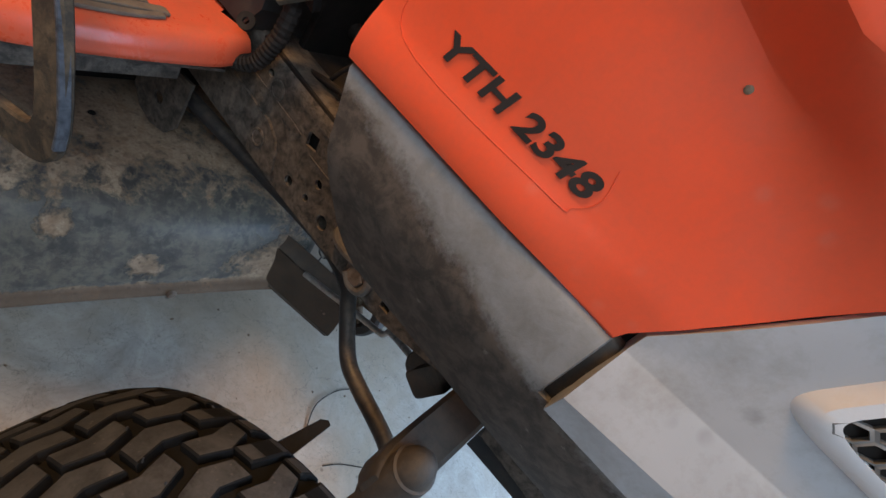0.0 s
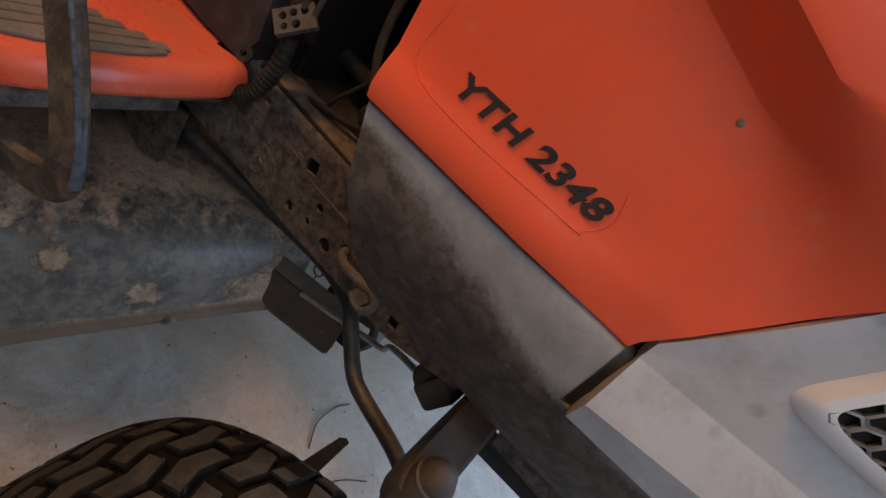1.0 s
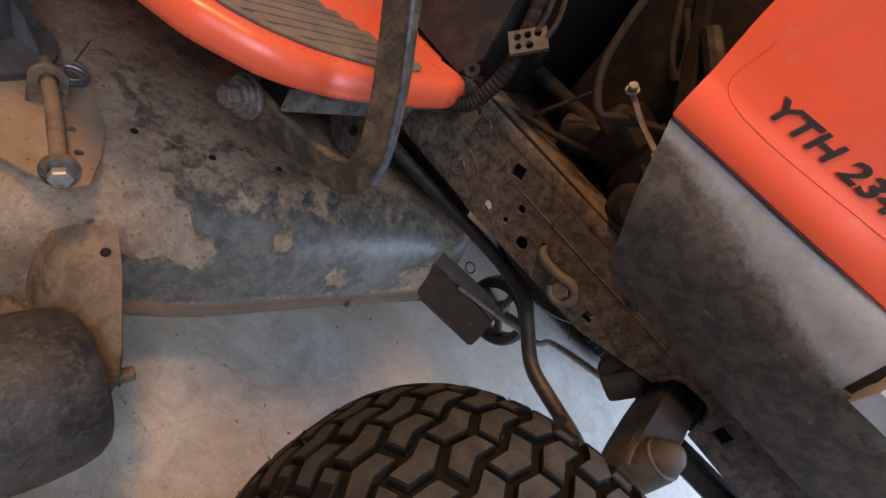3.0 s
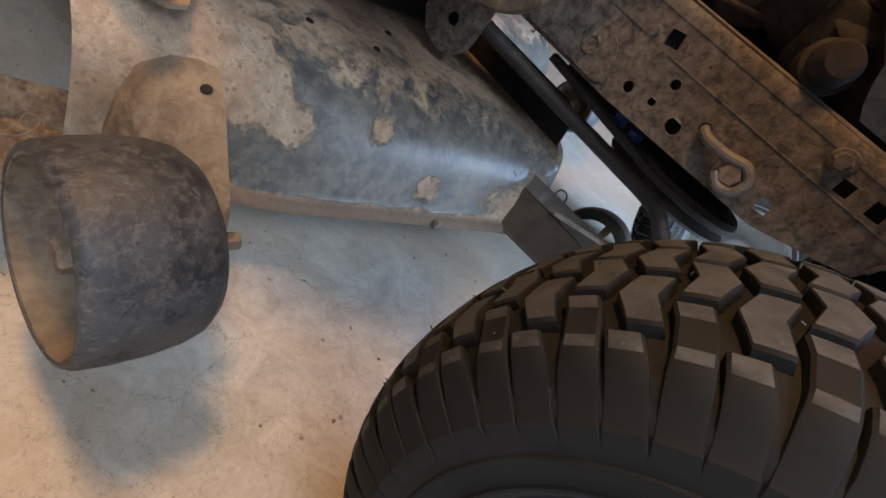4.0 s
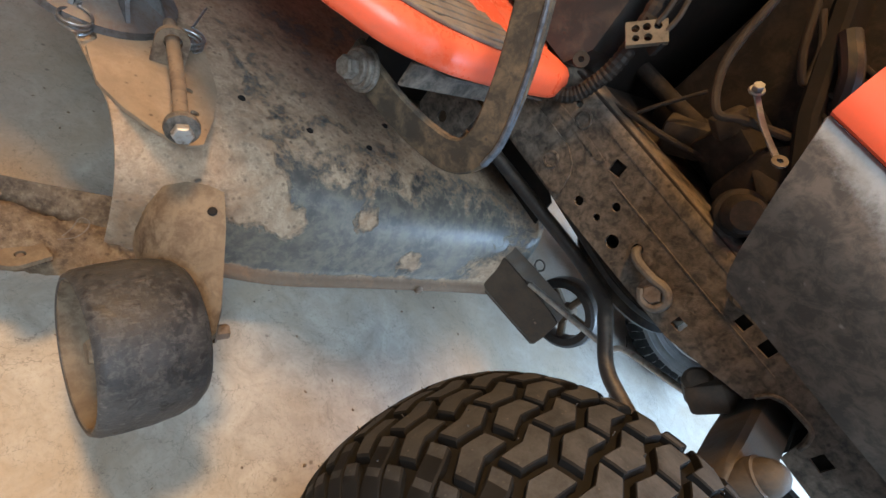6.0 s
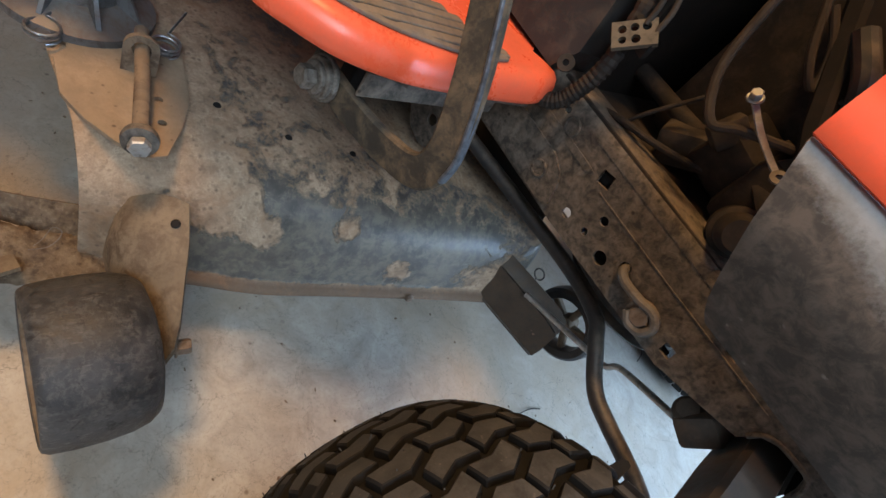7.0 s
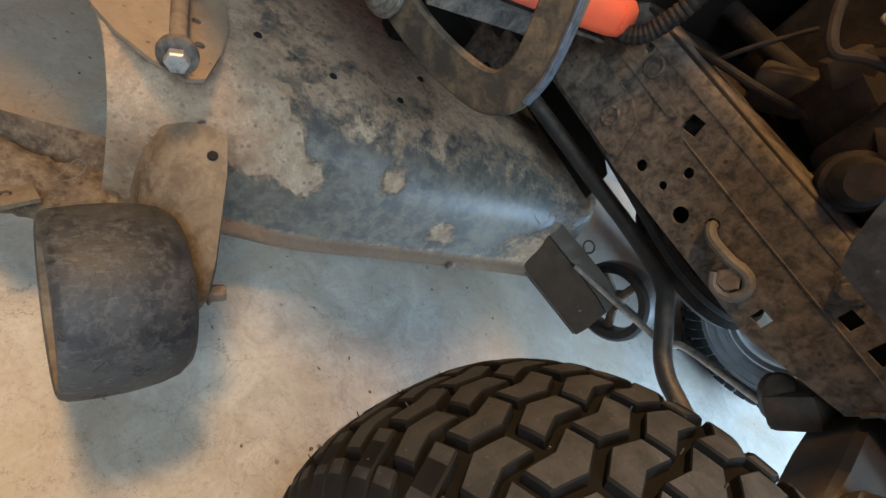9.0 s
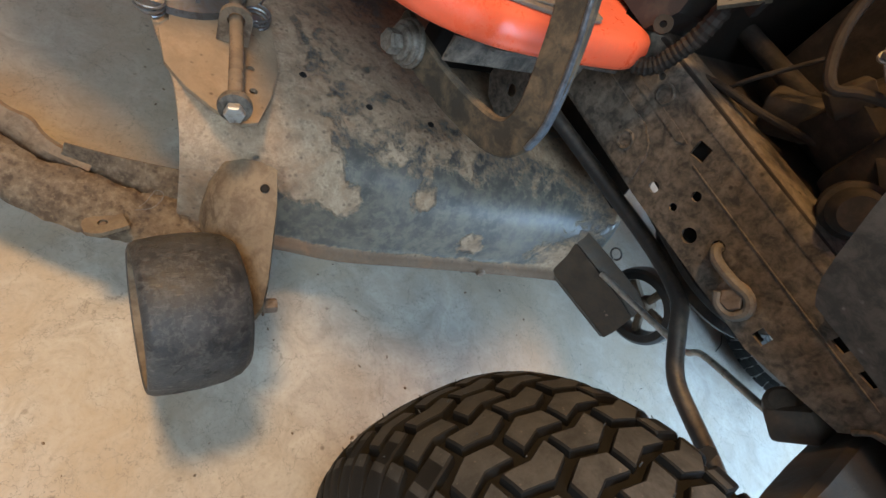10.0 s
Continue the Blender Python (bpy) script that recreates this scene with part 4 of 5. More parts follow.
P = smooth_path([(-0.66, -0.05, 0.385), (-0.61, -0.035, 0.385), (-0.578, -0.022, 0.394), (-0.568, -0.014, 0.42), (-0.568, -0.010, 0.46), (-0.59, -0.002, 0.53)], 22)
tube(bm, P, lambda s: 0.0080 + 0.0006 * math.sin(s * 480), 10)
part("ribbed_conduit", bm, m_bay, tractor, "ribbed black wiring conduit", 0)
bm = bmesh.new()
revolve(bm, [(0.003, 0), (0.008, 0), (0.008, 0.003), (0.003, 0.003)], (-0.588, -0.030, 0.428), (0.3, -0.8, 0.5), 18, True)
part("dash_grommet", bm, m_bay, tractor)


# ---- hood and side panels ----
def side_y(x):
    """The right flank in plan: nearly straight, drawn in towards the nose."""
    if x < -0.214:
        return -0.1080 - 0.09 * (-0.214 - x)
    u = x + 0.214
    return -0.1080 + 0.16 * u


FLANK_Z = (0.5315, 0.5330, 0.539, 0.547, 0.553, 0.558, 0.563, 0.580, 0.595, 0.610, 0.620, 0.628, 0.634, 0.638, 0.6395, 0.646, 0.652, 0.658, 0.6605, 0.664, 0.682, 0.70, 0.745, 0.79, 0.82, 0.838, 0.845)
FLANK = [(0.5315, 0.0010), (0.5330, -0.0050), (0.539, -0.0066), (0.547, -0.0052), (0.553, -0.0034), (0.558, -0.0012), (0.563, 0.0008), (0.638, 0.0046), (0.664, -0.0150), (0.70, -0.0100),
         (0.745, 0.006), (0.79, 0.028), (0.82, 0.060), (0.838, 0.110), (0.845, 0.18)]


def flank_off(z):
    for (a, p), (b, q) in zip(FLANK, FLANK[1:]):
        if z <= b:
            return p + (q - p) * max(0.0, (z - a) / (b - a))
    return FLANK[-1][1]


def hood_off(x, z):
    """The flank's relief: flat below, an undercut band that runs out softly towards the nose, proud above."""
    if z < 0.563 or z > 0.664:
        return flank_off(z)
    start = 0.6385 - min(1.0, max(0.0, (x + 0.245) / 0.085)) * 0.055
    s = min(1.0, max(0.0, (z - start) / (0.661 - start)))
    soft = min(1.0, max(0.0, (x + 0.25) / 0.03))
    s = s * (1 - soft) + s * s * (3 - 2 * s) * soft
    return (0.0008 + (z - 0.563) * 0.05) * (1 - s) - 0.0150 * s


def hood_nose(z):
    d = max(0.0, z - 0.536)
    return -0.215 + 0.64 * d - 0.9 * d * d


def hood_point(f, z):
    x = (-0.395 - (z - 0.535) * 0.10) * (1 - f) + hood_nose(z) * f
    lift = max(0.0, -0.33 * (x + 0.245)) * min(1.0, max(0.0, (z - 0.60) / 0.03)) * min(1.0, max(0.0, (0.745 - z) / 0.04))
    off = hood_off(x, z)
    if z < 0.562 and x > -0.285:
        off = off * max(0.0, 1 - (x + 0.285) / 0.06) if off < 0 else off
    return (x, side_y(x) + off, z + lift)


bm = bmesh.new()
rows = []
for i in range(25):
    f = i / 24
    right = [hood_point(f, z) for z in FLANK_Z]
    crown = (right[-1][0], YC, 0.852)
    rows.append(right + [crown] + [(x, 2 * YC - y, z) for x, y, z in right[::-1]])
loft(bm, rows)
thicken(bm, 0.003)
hood = part("hood", bm, m_hood, tractor, "dusty orange hood with a dark model decal", 28)
bm = bmesh.new()
revolve(bm, [(0.0, 0.0005), (0.0012, 0.0004), (0.0017, 0.0)], (-0.257, side_y(-0.257) + hood_off(-0.257, 0.630) - 0.0003, 0.633), (0, -1, 0.1), 16)
part("hood_rivet", bm, m_crust_pale, hood, "pale paint fleck")

# the lettering, laid on the flank
TEXT_X, TEXT_W, TEXT_Z, TEXT_H = -0.3595, 0.0940, 0.5650, 0.0119
font = bpy.data.curves.new("lettering", "FONT")
font.body, font.size, font.shear, font.extrude, font.offset, font.space_character = "YTH 2348", 0.0265, 0.20, 0.0002, 0.00075, 1.03
tmp = bpy.data.objects.new("lettering", font)
flat = bpy.data.meshes.new_from_object(tmp)
bpy.data.objects.remove(tmp)
xs = [v.co.x for v in flat.vertices]
x_lo, x_hi, y_hi = min(xs), max(xs), max(v.co.y for v in flat.vertices)
for v in flat.vertices:
    x = TEXT_X + (v.co.x - x_lo) / (x_hi - x_lo) * TEXT_W
    z = TEXT_Z + v.co.y / y_hi * TEXT_H
    v.co = (x, side_y(x) + flank_off(z) - 0.0008 - v.co.z, z)
flat.materials.append(m_decal)
letters = new("lettering", flat)
letters.parent, letters.matrix_parent_inverse = hood, Matrix()
letters["label"] = "black model lettering reading YTH 2348"
bm = bmesh.new()
ring = [(-0.385, 0.595), (-0.378, 0.558), (-0.28, 0.5565), (-0.268, 0.560), (-0.262, 0.570), (-0.266, 0.584)]
tube(bm, [(p.x, side_y(p.x) + flank_off(p.y) - 0.0002, p.y) for p in smooth_path([(a, b, 0) for a, b in ring], 6)], 0.00028, 6)
part("decal_edge", bm, m_hood, hood)

PANEL = [(0.5312, 0.0040), (0.5308, 0.0000), (0.5285, -0.0025), (0.512, -0.0050), (0.498, -0.0075), (0.488, -0.0080), (0.476, -0.004), (0.46, 0.004), (0.445, 0.0115), (0.43, 0.021), (0.421, 0.027), (0.414, 0.032)]


def panel_back(z):
    pts = ((0.414, -0.341), (0.421, -0.3475), (0.43, -0.3530), (0.445, -0.3595), (0.475, -0.371), (0.50, -0.381), (0.53, -0.394), (0.54, -0.398))
    for (a, p), (b, q) in zip(pts, pts[1:]):
        if z <= b:
            return p + (q - p) * (z - a) / (b - a)
    return pts[-1][1]


def nose_y(x):
    """The flank's line, carried on round the nose."""
    return side_y(x) if x < -0.04 else side_y(-0.04) + (x + 0.04) * 1.25


def panel_rows(x_of_f, n=10, zs=PANEL):
    rows = []
    for i in range(n + 1):
        f = i / n
        row = []
        for z, o in zs:                 # ahead of the seam it follows the nose
            x = x_of_f(f, z)
            row.append((x, nose_y(x) + o, z + (0.35 * max(0.0, x + 0.15) - 0.03 * max(0.0, x + 0.31)) * min(1.0, max(0.0, (0.47 - z) / 0.05))))
        rows.append(row)
    return rows


for s in (1, -1):
    def flip(rows):
        return [[(x, y if s > 0 else 2 * YC - y, z) for x, y, z in r] for r in rows]
    lower = [p for p in PANEL if p[0] < 0.49]
    bm = bmesh.new()
    rows = panel_rows(lambda f, z: panel_back(z) * (1 - f) + -0.2146 * f)
    rows[-1] = [(x - 0.0008, y + 0.0008, z) for x, y, z in rows[-1]]
    loft(bm, flip(rows))
    edge = [p for p in rows[-1] if p[2] > 0.487]          # return along the seam
    loft(bm, flip([edge, [(x + 0.0008, y + 0.0015, z) for x, y, z in edge], [(x + 0.0012, y + 0.0060, z) for x, y, z in edge]]))
    strip = panel_rows(lambda f, z: -0.2146 + f * 0.26, 8, lower)
    strip[0] = rows[-1][-len(lower):]
    lip = [[(x, y + 0.010, z + 0.001) for x, y, z in r[:1]] + r for r in strip]
    loft(bm, flip(lip))
    bmesh.ops.remove_doubles(bm, verts=bm.verts[:], dist=0.0002)
    thicken(bm, 0.003)
    panel = part("side_panel", bm, m_panel, tractor, "weathered grey plastic side panel, its lower part filmed with brown dirt", 40)
    bm = bmesh.new()            # dirty joggle under the seam
    loft(bm, flip([[(x + a, y + 0.0050, z) for x, y, z in edge] for a in (-0.001, 0.006, 0.014)]))
    thicken(bm, 0.002)
    part("panel_joggle", bm, m_plastic, panel, "brown-black recessed seam", 40)
    bm = bmesh.new()            # silver nose piece ahead of the seam
    rows = []
    for i in range(41):
        f = i / 40
        x = -0.2078 + 0.30 * f
        xc = min(x, 0.02)
        y = nose_y(x)
        along = max(0.0, x + 0.2145)
        top = min(0.5340 + (0.64 - math.sqrt(0.4096 - 3.6 * min(along, 0.100))) / 1.8 + max(0.0, along - 0.100) * 3.0, 0.76)
        low = 0.4855
        g = 0.0165 + 0.10 * along
        crease = min(0.533 + 0.07 * along, top - 0.002)
        bot = y - 0.0165
        r = [(x, bot + 0.0090, low), (x, bot + 0.0050, low + 0.0012), (x, bot + 0.0008, low + g - 0.002), (x, bot, low + g), (x, bot + 0.0010, low + g + 0.002), (x, bot + (y - 0.0005 - bot) * 0.96, crease - 0.0012), (x, y - 0.0005, crease)]
        r += [(x, y - 0.0005, crease + max(0.0005, (top - crease) * 0.5)), (x, y - 0.0005, top - 0.0004), (x, y + 0.004, top)]
        rows.append(r)
    rows.insert(0, [(x - 0.001, y + 0.012, z) for x, y, z in rows[0]])
    loft(bm, flip(rows))
    thicken(bm, 0.003)
    nose = part("nose_panel", bm, m_silver, tractor, "silver-grey plastic nose panel", 40)
    # headlamp bezel with a honeycomb screen
    def on_nose(u, v, h):
        """u along the flank, v up, h proud of it."""
        x = -0.1640 + u + v * 0.40
        y = nose_y(x)
        return (x, (y - 0.0022 - h) if s > 0 else 2 * YC - (y - 0.0022 - h), 0.5625 + v)
    bm = bmesh.new()
    outer, inner, deep = [], [], []
    for i in range(40):
        a = 2 * math.pi * i / 40
        cx, cy = math.copysign(abs(math.cos(a)) ** 0.30, math.cos(a)), math.copysign(abs(math.sin(a)) ** 0.30, math.sin(a))
        outer.append(on_nose(0.063 + 0.063 * cx, 0.036 + 0.036 * cy, -0.002))
        inner.append((0.063 + 0.0570 * cx, 0.035 + 0.0285 * cy))
        deep.append((0.064 + 0.0525 * cx, 0.0335 + 0.0230 * cy))
    loft(bm, [outer, [on_nose(u, v, 0.0050) for u, v in inner], [on_nose(u, v, 0.0056) for u, v in deep], [on_nose(u, v, 0.0010) for u, v in deep]], True)
    bezel = part("headlamp_bezel", bm, m_bezel, nose, "pale rounded plastic bezel", 40)
    bm = bmesh.new()
    cells = []
    for j in range(-2, 3):
        for i in range(12):
            cells.append((0.0165 + 0.0105 * (i + 0.5 * (j % 2)), 0.0335 + 0.0091 * j))
    for u, v in cells:
        if abs(v - 0.0335) > 0.0225 or u > 0.114:
            continue
        a0 = [(u + 0.0061 * math.cos(radians(60 * k + 30)), v + 0.0061 * math.sin(radians(60 * k + 30))) for k in range(6)]
        a1 = [(u + 0.0047 * math.cos(radians(60 * k + 30)), v + 0.0047 * math.sin(radians(60 * k + 30))) for k in range(6)]
        loft(bm, [[on_nose(*p, 0.0022) for p in a0], [on_nose(*p, 0.0050) for p in a0], [on_nose(*p, 0.0056) for p in a1], [on_nose(*p, 0.0022) for p in a1]], True)
    part("honeycomb_screen", bm, m_grey, bezel, "grey honeycomb plastic screen", 30)
    # near-black sheet painted for the shade behind the screen
    bm = bmesh.new()
    bm.faces.new([bm.verts.new(on_nose(u, v, 0.0026)) for u, v in deep])
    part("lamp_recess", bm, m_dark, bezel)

# ---- footrest, mat, bracket, pedal lever ----
LIP = [(-0.590, -0.012), (-0.578, -0.045), (-0.575, -0.090), (-0.575, -0.142), (-0.579, -0.197), (-0.594, -0.243), (-0.618, -0.272), (-0.648, -0.294), (-0.74, -0.325), (-0.95, -0.335)]
EDGE = [p for p in smooth_path([(a, b, 0) for a, b in LIP], 5)]
bm = bmesh.new()
rows = []
for i, p in enumerate(EDGE):
    d = (EDGE[min(i + 1, len(EDGE) - 1)] - EDGE[max(i - 1, 0)]).normalized()
    n = Vector((-d.y, d.x, 0)) * -1           # inwards
    if n.x > 0:
        n = -n
    rows.append([p + n * a + Vector((0, 0, z)) for a, z in ((0.010, 0.3835), (0.004, 0.3840), (0.0005, 0.3865), (-0.0005, 0.3915), (0.001, 0.3995), (0.005, 0.4070), (0.011, 0.4105), (0.020, 0.4110), (0.040, 0.4100))])
V = loft(bm, rows)
inside = [r[-1].co.copy() for r in V]
inside = inside + [Vector((-0.95, -0.012, 0.4100)), Vector((-0.70, -0.010, 0.4100)), Vector((-0.64, -0.010, 0.4100))]
loop = [r[-1] for r in V] + [bm.verts.new(p) for p in inside[-3:]]
bm.faces.new(loop)
bmesh.ops.triangulate(bm, faces=[f for f in bm.faces if len(f.verts) > 4])
footrest = part("footrest", bm, m_orange, tractor, "glossy orange footrest with a rolled front edge", 50)
mat = holder("foot_mat", (-0.74, -0.145, 0.410), "brown-grey ribbed rubber mat on the orange footrest", "foot mat")
MAT_EDGE = [(-0.598, -0.092, 0), (-0.594, -0.120, 0), (-0.594, -0.150, 0), (-0.600, -0.190, 0), (-0.608, -0.218, 0), (-0.622, -0.245, 0), (-0.646, -0.268, 0), (-0.700, -0.285, 0), (-0.780, -0.293, 0), (-0.850, -0.296, 0)]
edge = smooth_path(MAT_EDGE, 6)
bm = bmesh.new()
plate(bm, [(p.x, p.y) for p in edge] + [(-0.850, -0.285), (-0.780, -0.270)], [], 0.003, Matrix.Translation((0, 0, 0.4098)))
part("base", bm, m_mat, mat)
bm = bmesh.new()
tube(bm, [p + Vector((0, 0, 0.4128)) for p in edge], 0, squash=(0.0030, 0.0016))
part("border", bm, m_mat, mat, "", 40)
for k in range(16):             # each rib runs from the slanting inner edge to the rounded outer one
    x = -0.6045 - 0.0108 * k
    y1 = -0.086 - 1.1 * 0.0108 * k
    y0 = min((abs(p.x - x), p.y) for p in edge if p.y < -0.125)[1] + 0.004
    if y1 - y0 < 0.02:
        break
    bm = bmesh.new()
    tube(bm, [(x - 0.0002, y1, 0.4125), (x, y1 - 0.004, 0.4134), (x, y0 + 0.004, 0.4134), (x, y0, 0.4125)], 0, squash=(0.0045, 0.0014))
    part("rib", bm, m_mat, mat, "", 40)
bm = bmesh.new()
plate(bm, [(-0.592, -0.18), (-0.590, -0.03), (-0.70, -0.02), (-0.80, -0.02), (-0.80, -0.28), (-0.65, -0.25)], [circle(-0.64, -0.08, 0.006)], 0.003, Matrix.Translation((0, 0, 0.373)))
box(bm, (-0.599, -0.140, 0.3660), (0.003, 0.150, 0.022), bevel=0.001)
part("footrest_bracket", bm, m_rail, tractor, "dull grey steel footrest bracket")
# dark boxes added below the footrest in place of the deep shade there
bm = bmesh.new()
box(bm, (-0.79, 0.02, 0.285), (0.03, 0.20, 0.15), bevel=0.004)
box(bm, (-0.75, -0.012, 0.33), (0.10, 0.012, 0.08), bevel=0.003)
part("belt_guard", bm, m_dark, tractor, "dark boxes added for the shade under the footrest")
bm = bmesh.new()                # hanging tab under the footrest
plate(bm, [(-0.03, 0.05), (0.03, 0.05), (0.028, 0.0), (0.018, -0.014), (0.0, -0.018), (-0.018, -0.012), (-0.03, 0.004)], [circle(0.0, 0.012, 0.006)], 0.003, Matrix.Translation((-0.692, -0.010, 0.242)) @ pose(0, 0, 0, 90, 0, 10) @ Matrix.Scale(1.25, 4))
part("hanger_tab", bm, m_rail, tractor)

PEDAL = [(-0.660, -0.216, 0.338), (-0.640, -0.212, 0.335), (-0.595, -0.199, 0.331), (-0.556, -0.190, 0.336), (-0.534, -0.187, 0.345), (-0.523, -0.186, 0.361), (-0.524, -0.186, 0.385), (-0.541, -0.185, 0.425), (-0.563, -0.184, 0.462), (-0.612, -0.183, 0.54), (-0.64, -0.183, 0.59)]
bm = bmesh.new()
tube(bm, smooth_path(PEDAL, 7), 0, squash=(0.0142, 0.0042), up=(0, 1, 0))
lever = part("pedal_lever", bm, m_lever, tractor, "bent flat-bar pedal lever crusted with brown dirt", 30)
bm = bmesh.new()
P = [p + Vector((0.0138, 0.0, -0.0002)) for p in smooth_path(PEDAL[5:], 7)]
tube(bm, P, 0, squash=(0.0016, 0.0036), up=(0, 1, 0))
part("worn_edge", bm, m_edge, lever, "thin blue-grey edge")
bm = bmesh.new()
for r, h0, h1 in ((0.019, 0.0, 0.004), (0.017, 0.004, 0.009), (0.0135, 0.009, 0.013)):
    revolve(bm, [(0.001, h0), (r, h0), (r, h1 - 0.001), (r - 0.001, h1), (0.001, h1)], (-0.638, -0.216, 0.336), (0.08, -1, 0.05), 26)
part("washer", bm, m_oldbolt, lever)
hex_bolt(lever, (-0.637, -0.228, 0.3365), (0.08, -1, 0.05), 0.0095, 0.012, 0.0, m_oldbolt, "pivot_bolt", "dull dirty hex bolt")

# unseen sheet widening from the footrest, added to shade the floor behind the chute
bm = bmesh.new()
plate(bm, [(-0.80, -0.326), (-0.849, -0.424), (-0.897, -0.456), (-0.944, -0.498), (-0.984, -0.539), (-1.05, -0.560), (-1.42, -0.560), (-1.46, -0.52), (-1.46, 0.89), (-1.42, 0.93), (-1.05, 0.93), (-0.95, 0.86), (-0.80, 0.69), (-0.80, 0.40), (-0.96, 0.40), (-0.96, -0.03), (-0.80, -0.03)],
      [], 0.004, Matrix.Translation((0, 0, 0.4165)))
part("rear_fender", bm, m_orange, tractor, "unseen orange sheet that shades the floor behind the chute")

# ---- the mower deck ----
deck = holder("mower_deck", (-0.80, YC, 0.0), "chipped blue-black mower deck crusted with earth and rust", "mower deck")
PLAN = [(-1.02, -0.365, 0.2), (-0.86, -0.366, 0.15), (-0.74, -0.367, 0.15), (-0.695, -0.368, 0.25), (-0.664, -0.366, 0.5), (-0.652, -0.355, 0.8), (-0.638, -0.315, 0.95), (-0.622, -0.270, 1), (-0.597, -0.205, 1), (-0.576, -0.115, 1), (-0.552, -0.015, 1), (-0.528, 0.080, 1),
        (-0.514, 0.125, 0.7), (-0.515, 0.152, 0.45), (-0.535, 0.178, 0.38), (-0.585, 0.198, 0.45), (-0.66, 0.214, 0.6), (-0.76, 0.235, 1), (-0.83, 0.28, 1), (-0.85, 0.37, 1), (-0.85, 0.50, 1), (-0.86, 0.62, 1), (-0.88, 0.70, 0.9), (-0.92, 0.735, 1), (-1.00, 0.74, 1),
        (-1.08, 0.68, 1), (-1.15, 0.50, 1), (-1.13, 0.19, 1), (-1.13, -0.12, 1), (-1.09, -0.29, 0.9)]
N = len(PLAN)
fine = []
for i in range(N):
    a, b, c, d = (Vector((*PLAN[(i + k - 1) % N][:2], PLAN[(i + k - 1) % N][2])) for k in range(4))
    for k in range(4):
        s = k / 4
        fine.append(0.5 * (2 * b + (c - a) * s + (2 * a - 5 * b + 4 * c - d) * s * s + (3 * b - a - 3 * c + d) * s ** 3))
SKIRT = [(0.003, 0.0685), (-0.0045, 0.0685), (-0.0078, 0.0705), (-0.0084, 0.0745), (-0.0070, 0.0785), (-0.0030, 0.0812), (0.0010, 0.0830), (0.0030, 0.087), (0.0038, 0.094), (0.006, 0.120), (0.012, 0.145), (0.019, 0.160), (0.028, 0.1735), (0.040, 0.185), (0.054, 0.194), (0.070, 0.2005), (0.088, 0.2050), (0.100, 0.2062)]


def skirt_rows(fine, skirt):
    out = []
    M = len(fine)
    for i, p in enumerate(fine):
        d = fine[(i + 1) % M] - fine[i - 1]
        n = Vector((-d.y, d.x, 0)).normalized()      # the plan runs so that this points inwards
        if p.y < -0.30 and p.x > -0.70:              # the cut end keeps the front's section
            n = n.lerp(Vector((-1, 0, 0)), min(1.0, (-0.30 - p.y) / 0.03)).normalized()
        k = p.z
        out.append([(p.x + n.x * a * k, p.y + n.y * a * k, z) for a, z in skirt])
    return out


area = sum(fine[i - 1].x * fine[i].y - fine[i].x * fine[i - 1].y for i in range(len(fine)))
if area < 0:
    fine = fine[::-1]
start = max(range(len(fine)), key=lambda i: (fine[i].y < -0.362 and fine[i].x > -0.70, -fine[i].y + fine[i].x * 0.5))
fine = fine[start:] + fine[:start]
fine = [p for i, p in enumerate(fine) if i == 0 or not (p.y < -0.345 and p.x < -0.645 and p.x > -1.03)]
bm = bmesh.new()
V = loft(bm, skirt_rows(fine, SKIRT))
tops = [r[-1] for r in V] + [bm.verts.new(p) for p in ((-0.96, -0.372, 0.2062), (-0.86, -0.374, 0.2062), (-0.80, -0.370, 0.2062))]
rim = [bm.edges.get((a, b)) or bm.edges.new((a, b)) for a, b in zip(tops, tops[1:] + tops[:1])]
bmesh.ops.triangle_fill(bm, use_beauty=True, use_dissolve=False, edges=rim)
thicken(bm, 0.0025)
shell = part("deck_shell", bm, m_deck, deck, "blue-black enamelled pressed-steel deck shell", 40)
for x, y in ((-0.5995, -0.181), (-0.553, -0.020)):
    bm = bmesh.new()
    revolve(bm, [(0.0005, 0.0045), (0.0045, 0.0035), (0.0065, 0.0)], (x + 0.0095, y, 0.0755), (1, -0.22, 0.1), 12)
    part("lip_bolt", bm, m_rustbolt, shell)
# dark slips stand for the shade in the lip's notches
for x, y in ((-0.567, -0.033), (-0.548, 0.04)):
    bm = bmesh.new()
    box(bm, (x + 0.0105, y, 0.072), (0.004, 0.003, 0.014), pose(0, 0, 0, 25, 0, 14), 0.0008)
    part("lip_notch", bm, m_dark, shell)
# dark cones painted for the shade inside the deck's holes
for x, y in ((-0.740, -0.242), (-0.679, -0.109), (-0.70, -0.18), (-0.72, -0.06)):
    bm = bmesh.new()
    revolve(bm, [(0.0005, 0.0006), (0.0022, 0.0006), (0.0032, 0.0016), (0.0042, 0.0)], (x, y, 0.2060), (0.1, 0, 1), 14)
    part("deck_hole", bm, m_dark, shell)

# crusted plate, long adjusting bolt and its eye
bm = bmesh.new()
plate(bm, [(-0.84, -0.352), (-0.792, -0.356), (-0.780, -0.367), (-0.735, -0.369), (-0.724, -0.365), (-0.706, -0.357), (-0.682, -0.340), (-0.664, -0.320), (-0.667, -0.305), (-0.698, -0.286), (-0.740, -0.268), (-0.84, -0.255)],
      [circle(-0.706, -0.300, 0.004, 10), circle(-0.736, -0.296, 0.004, 10)], 0.004, Matrix.Translation((0, 0, 0.2068)))
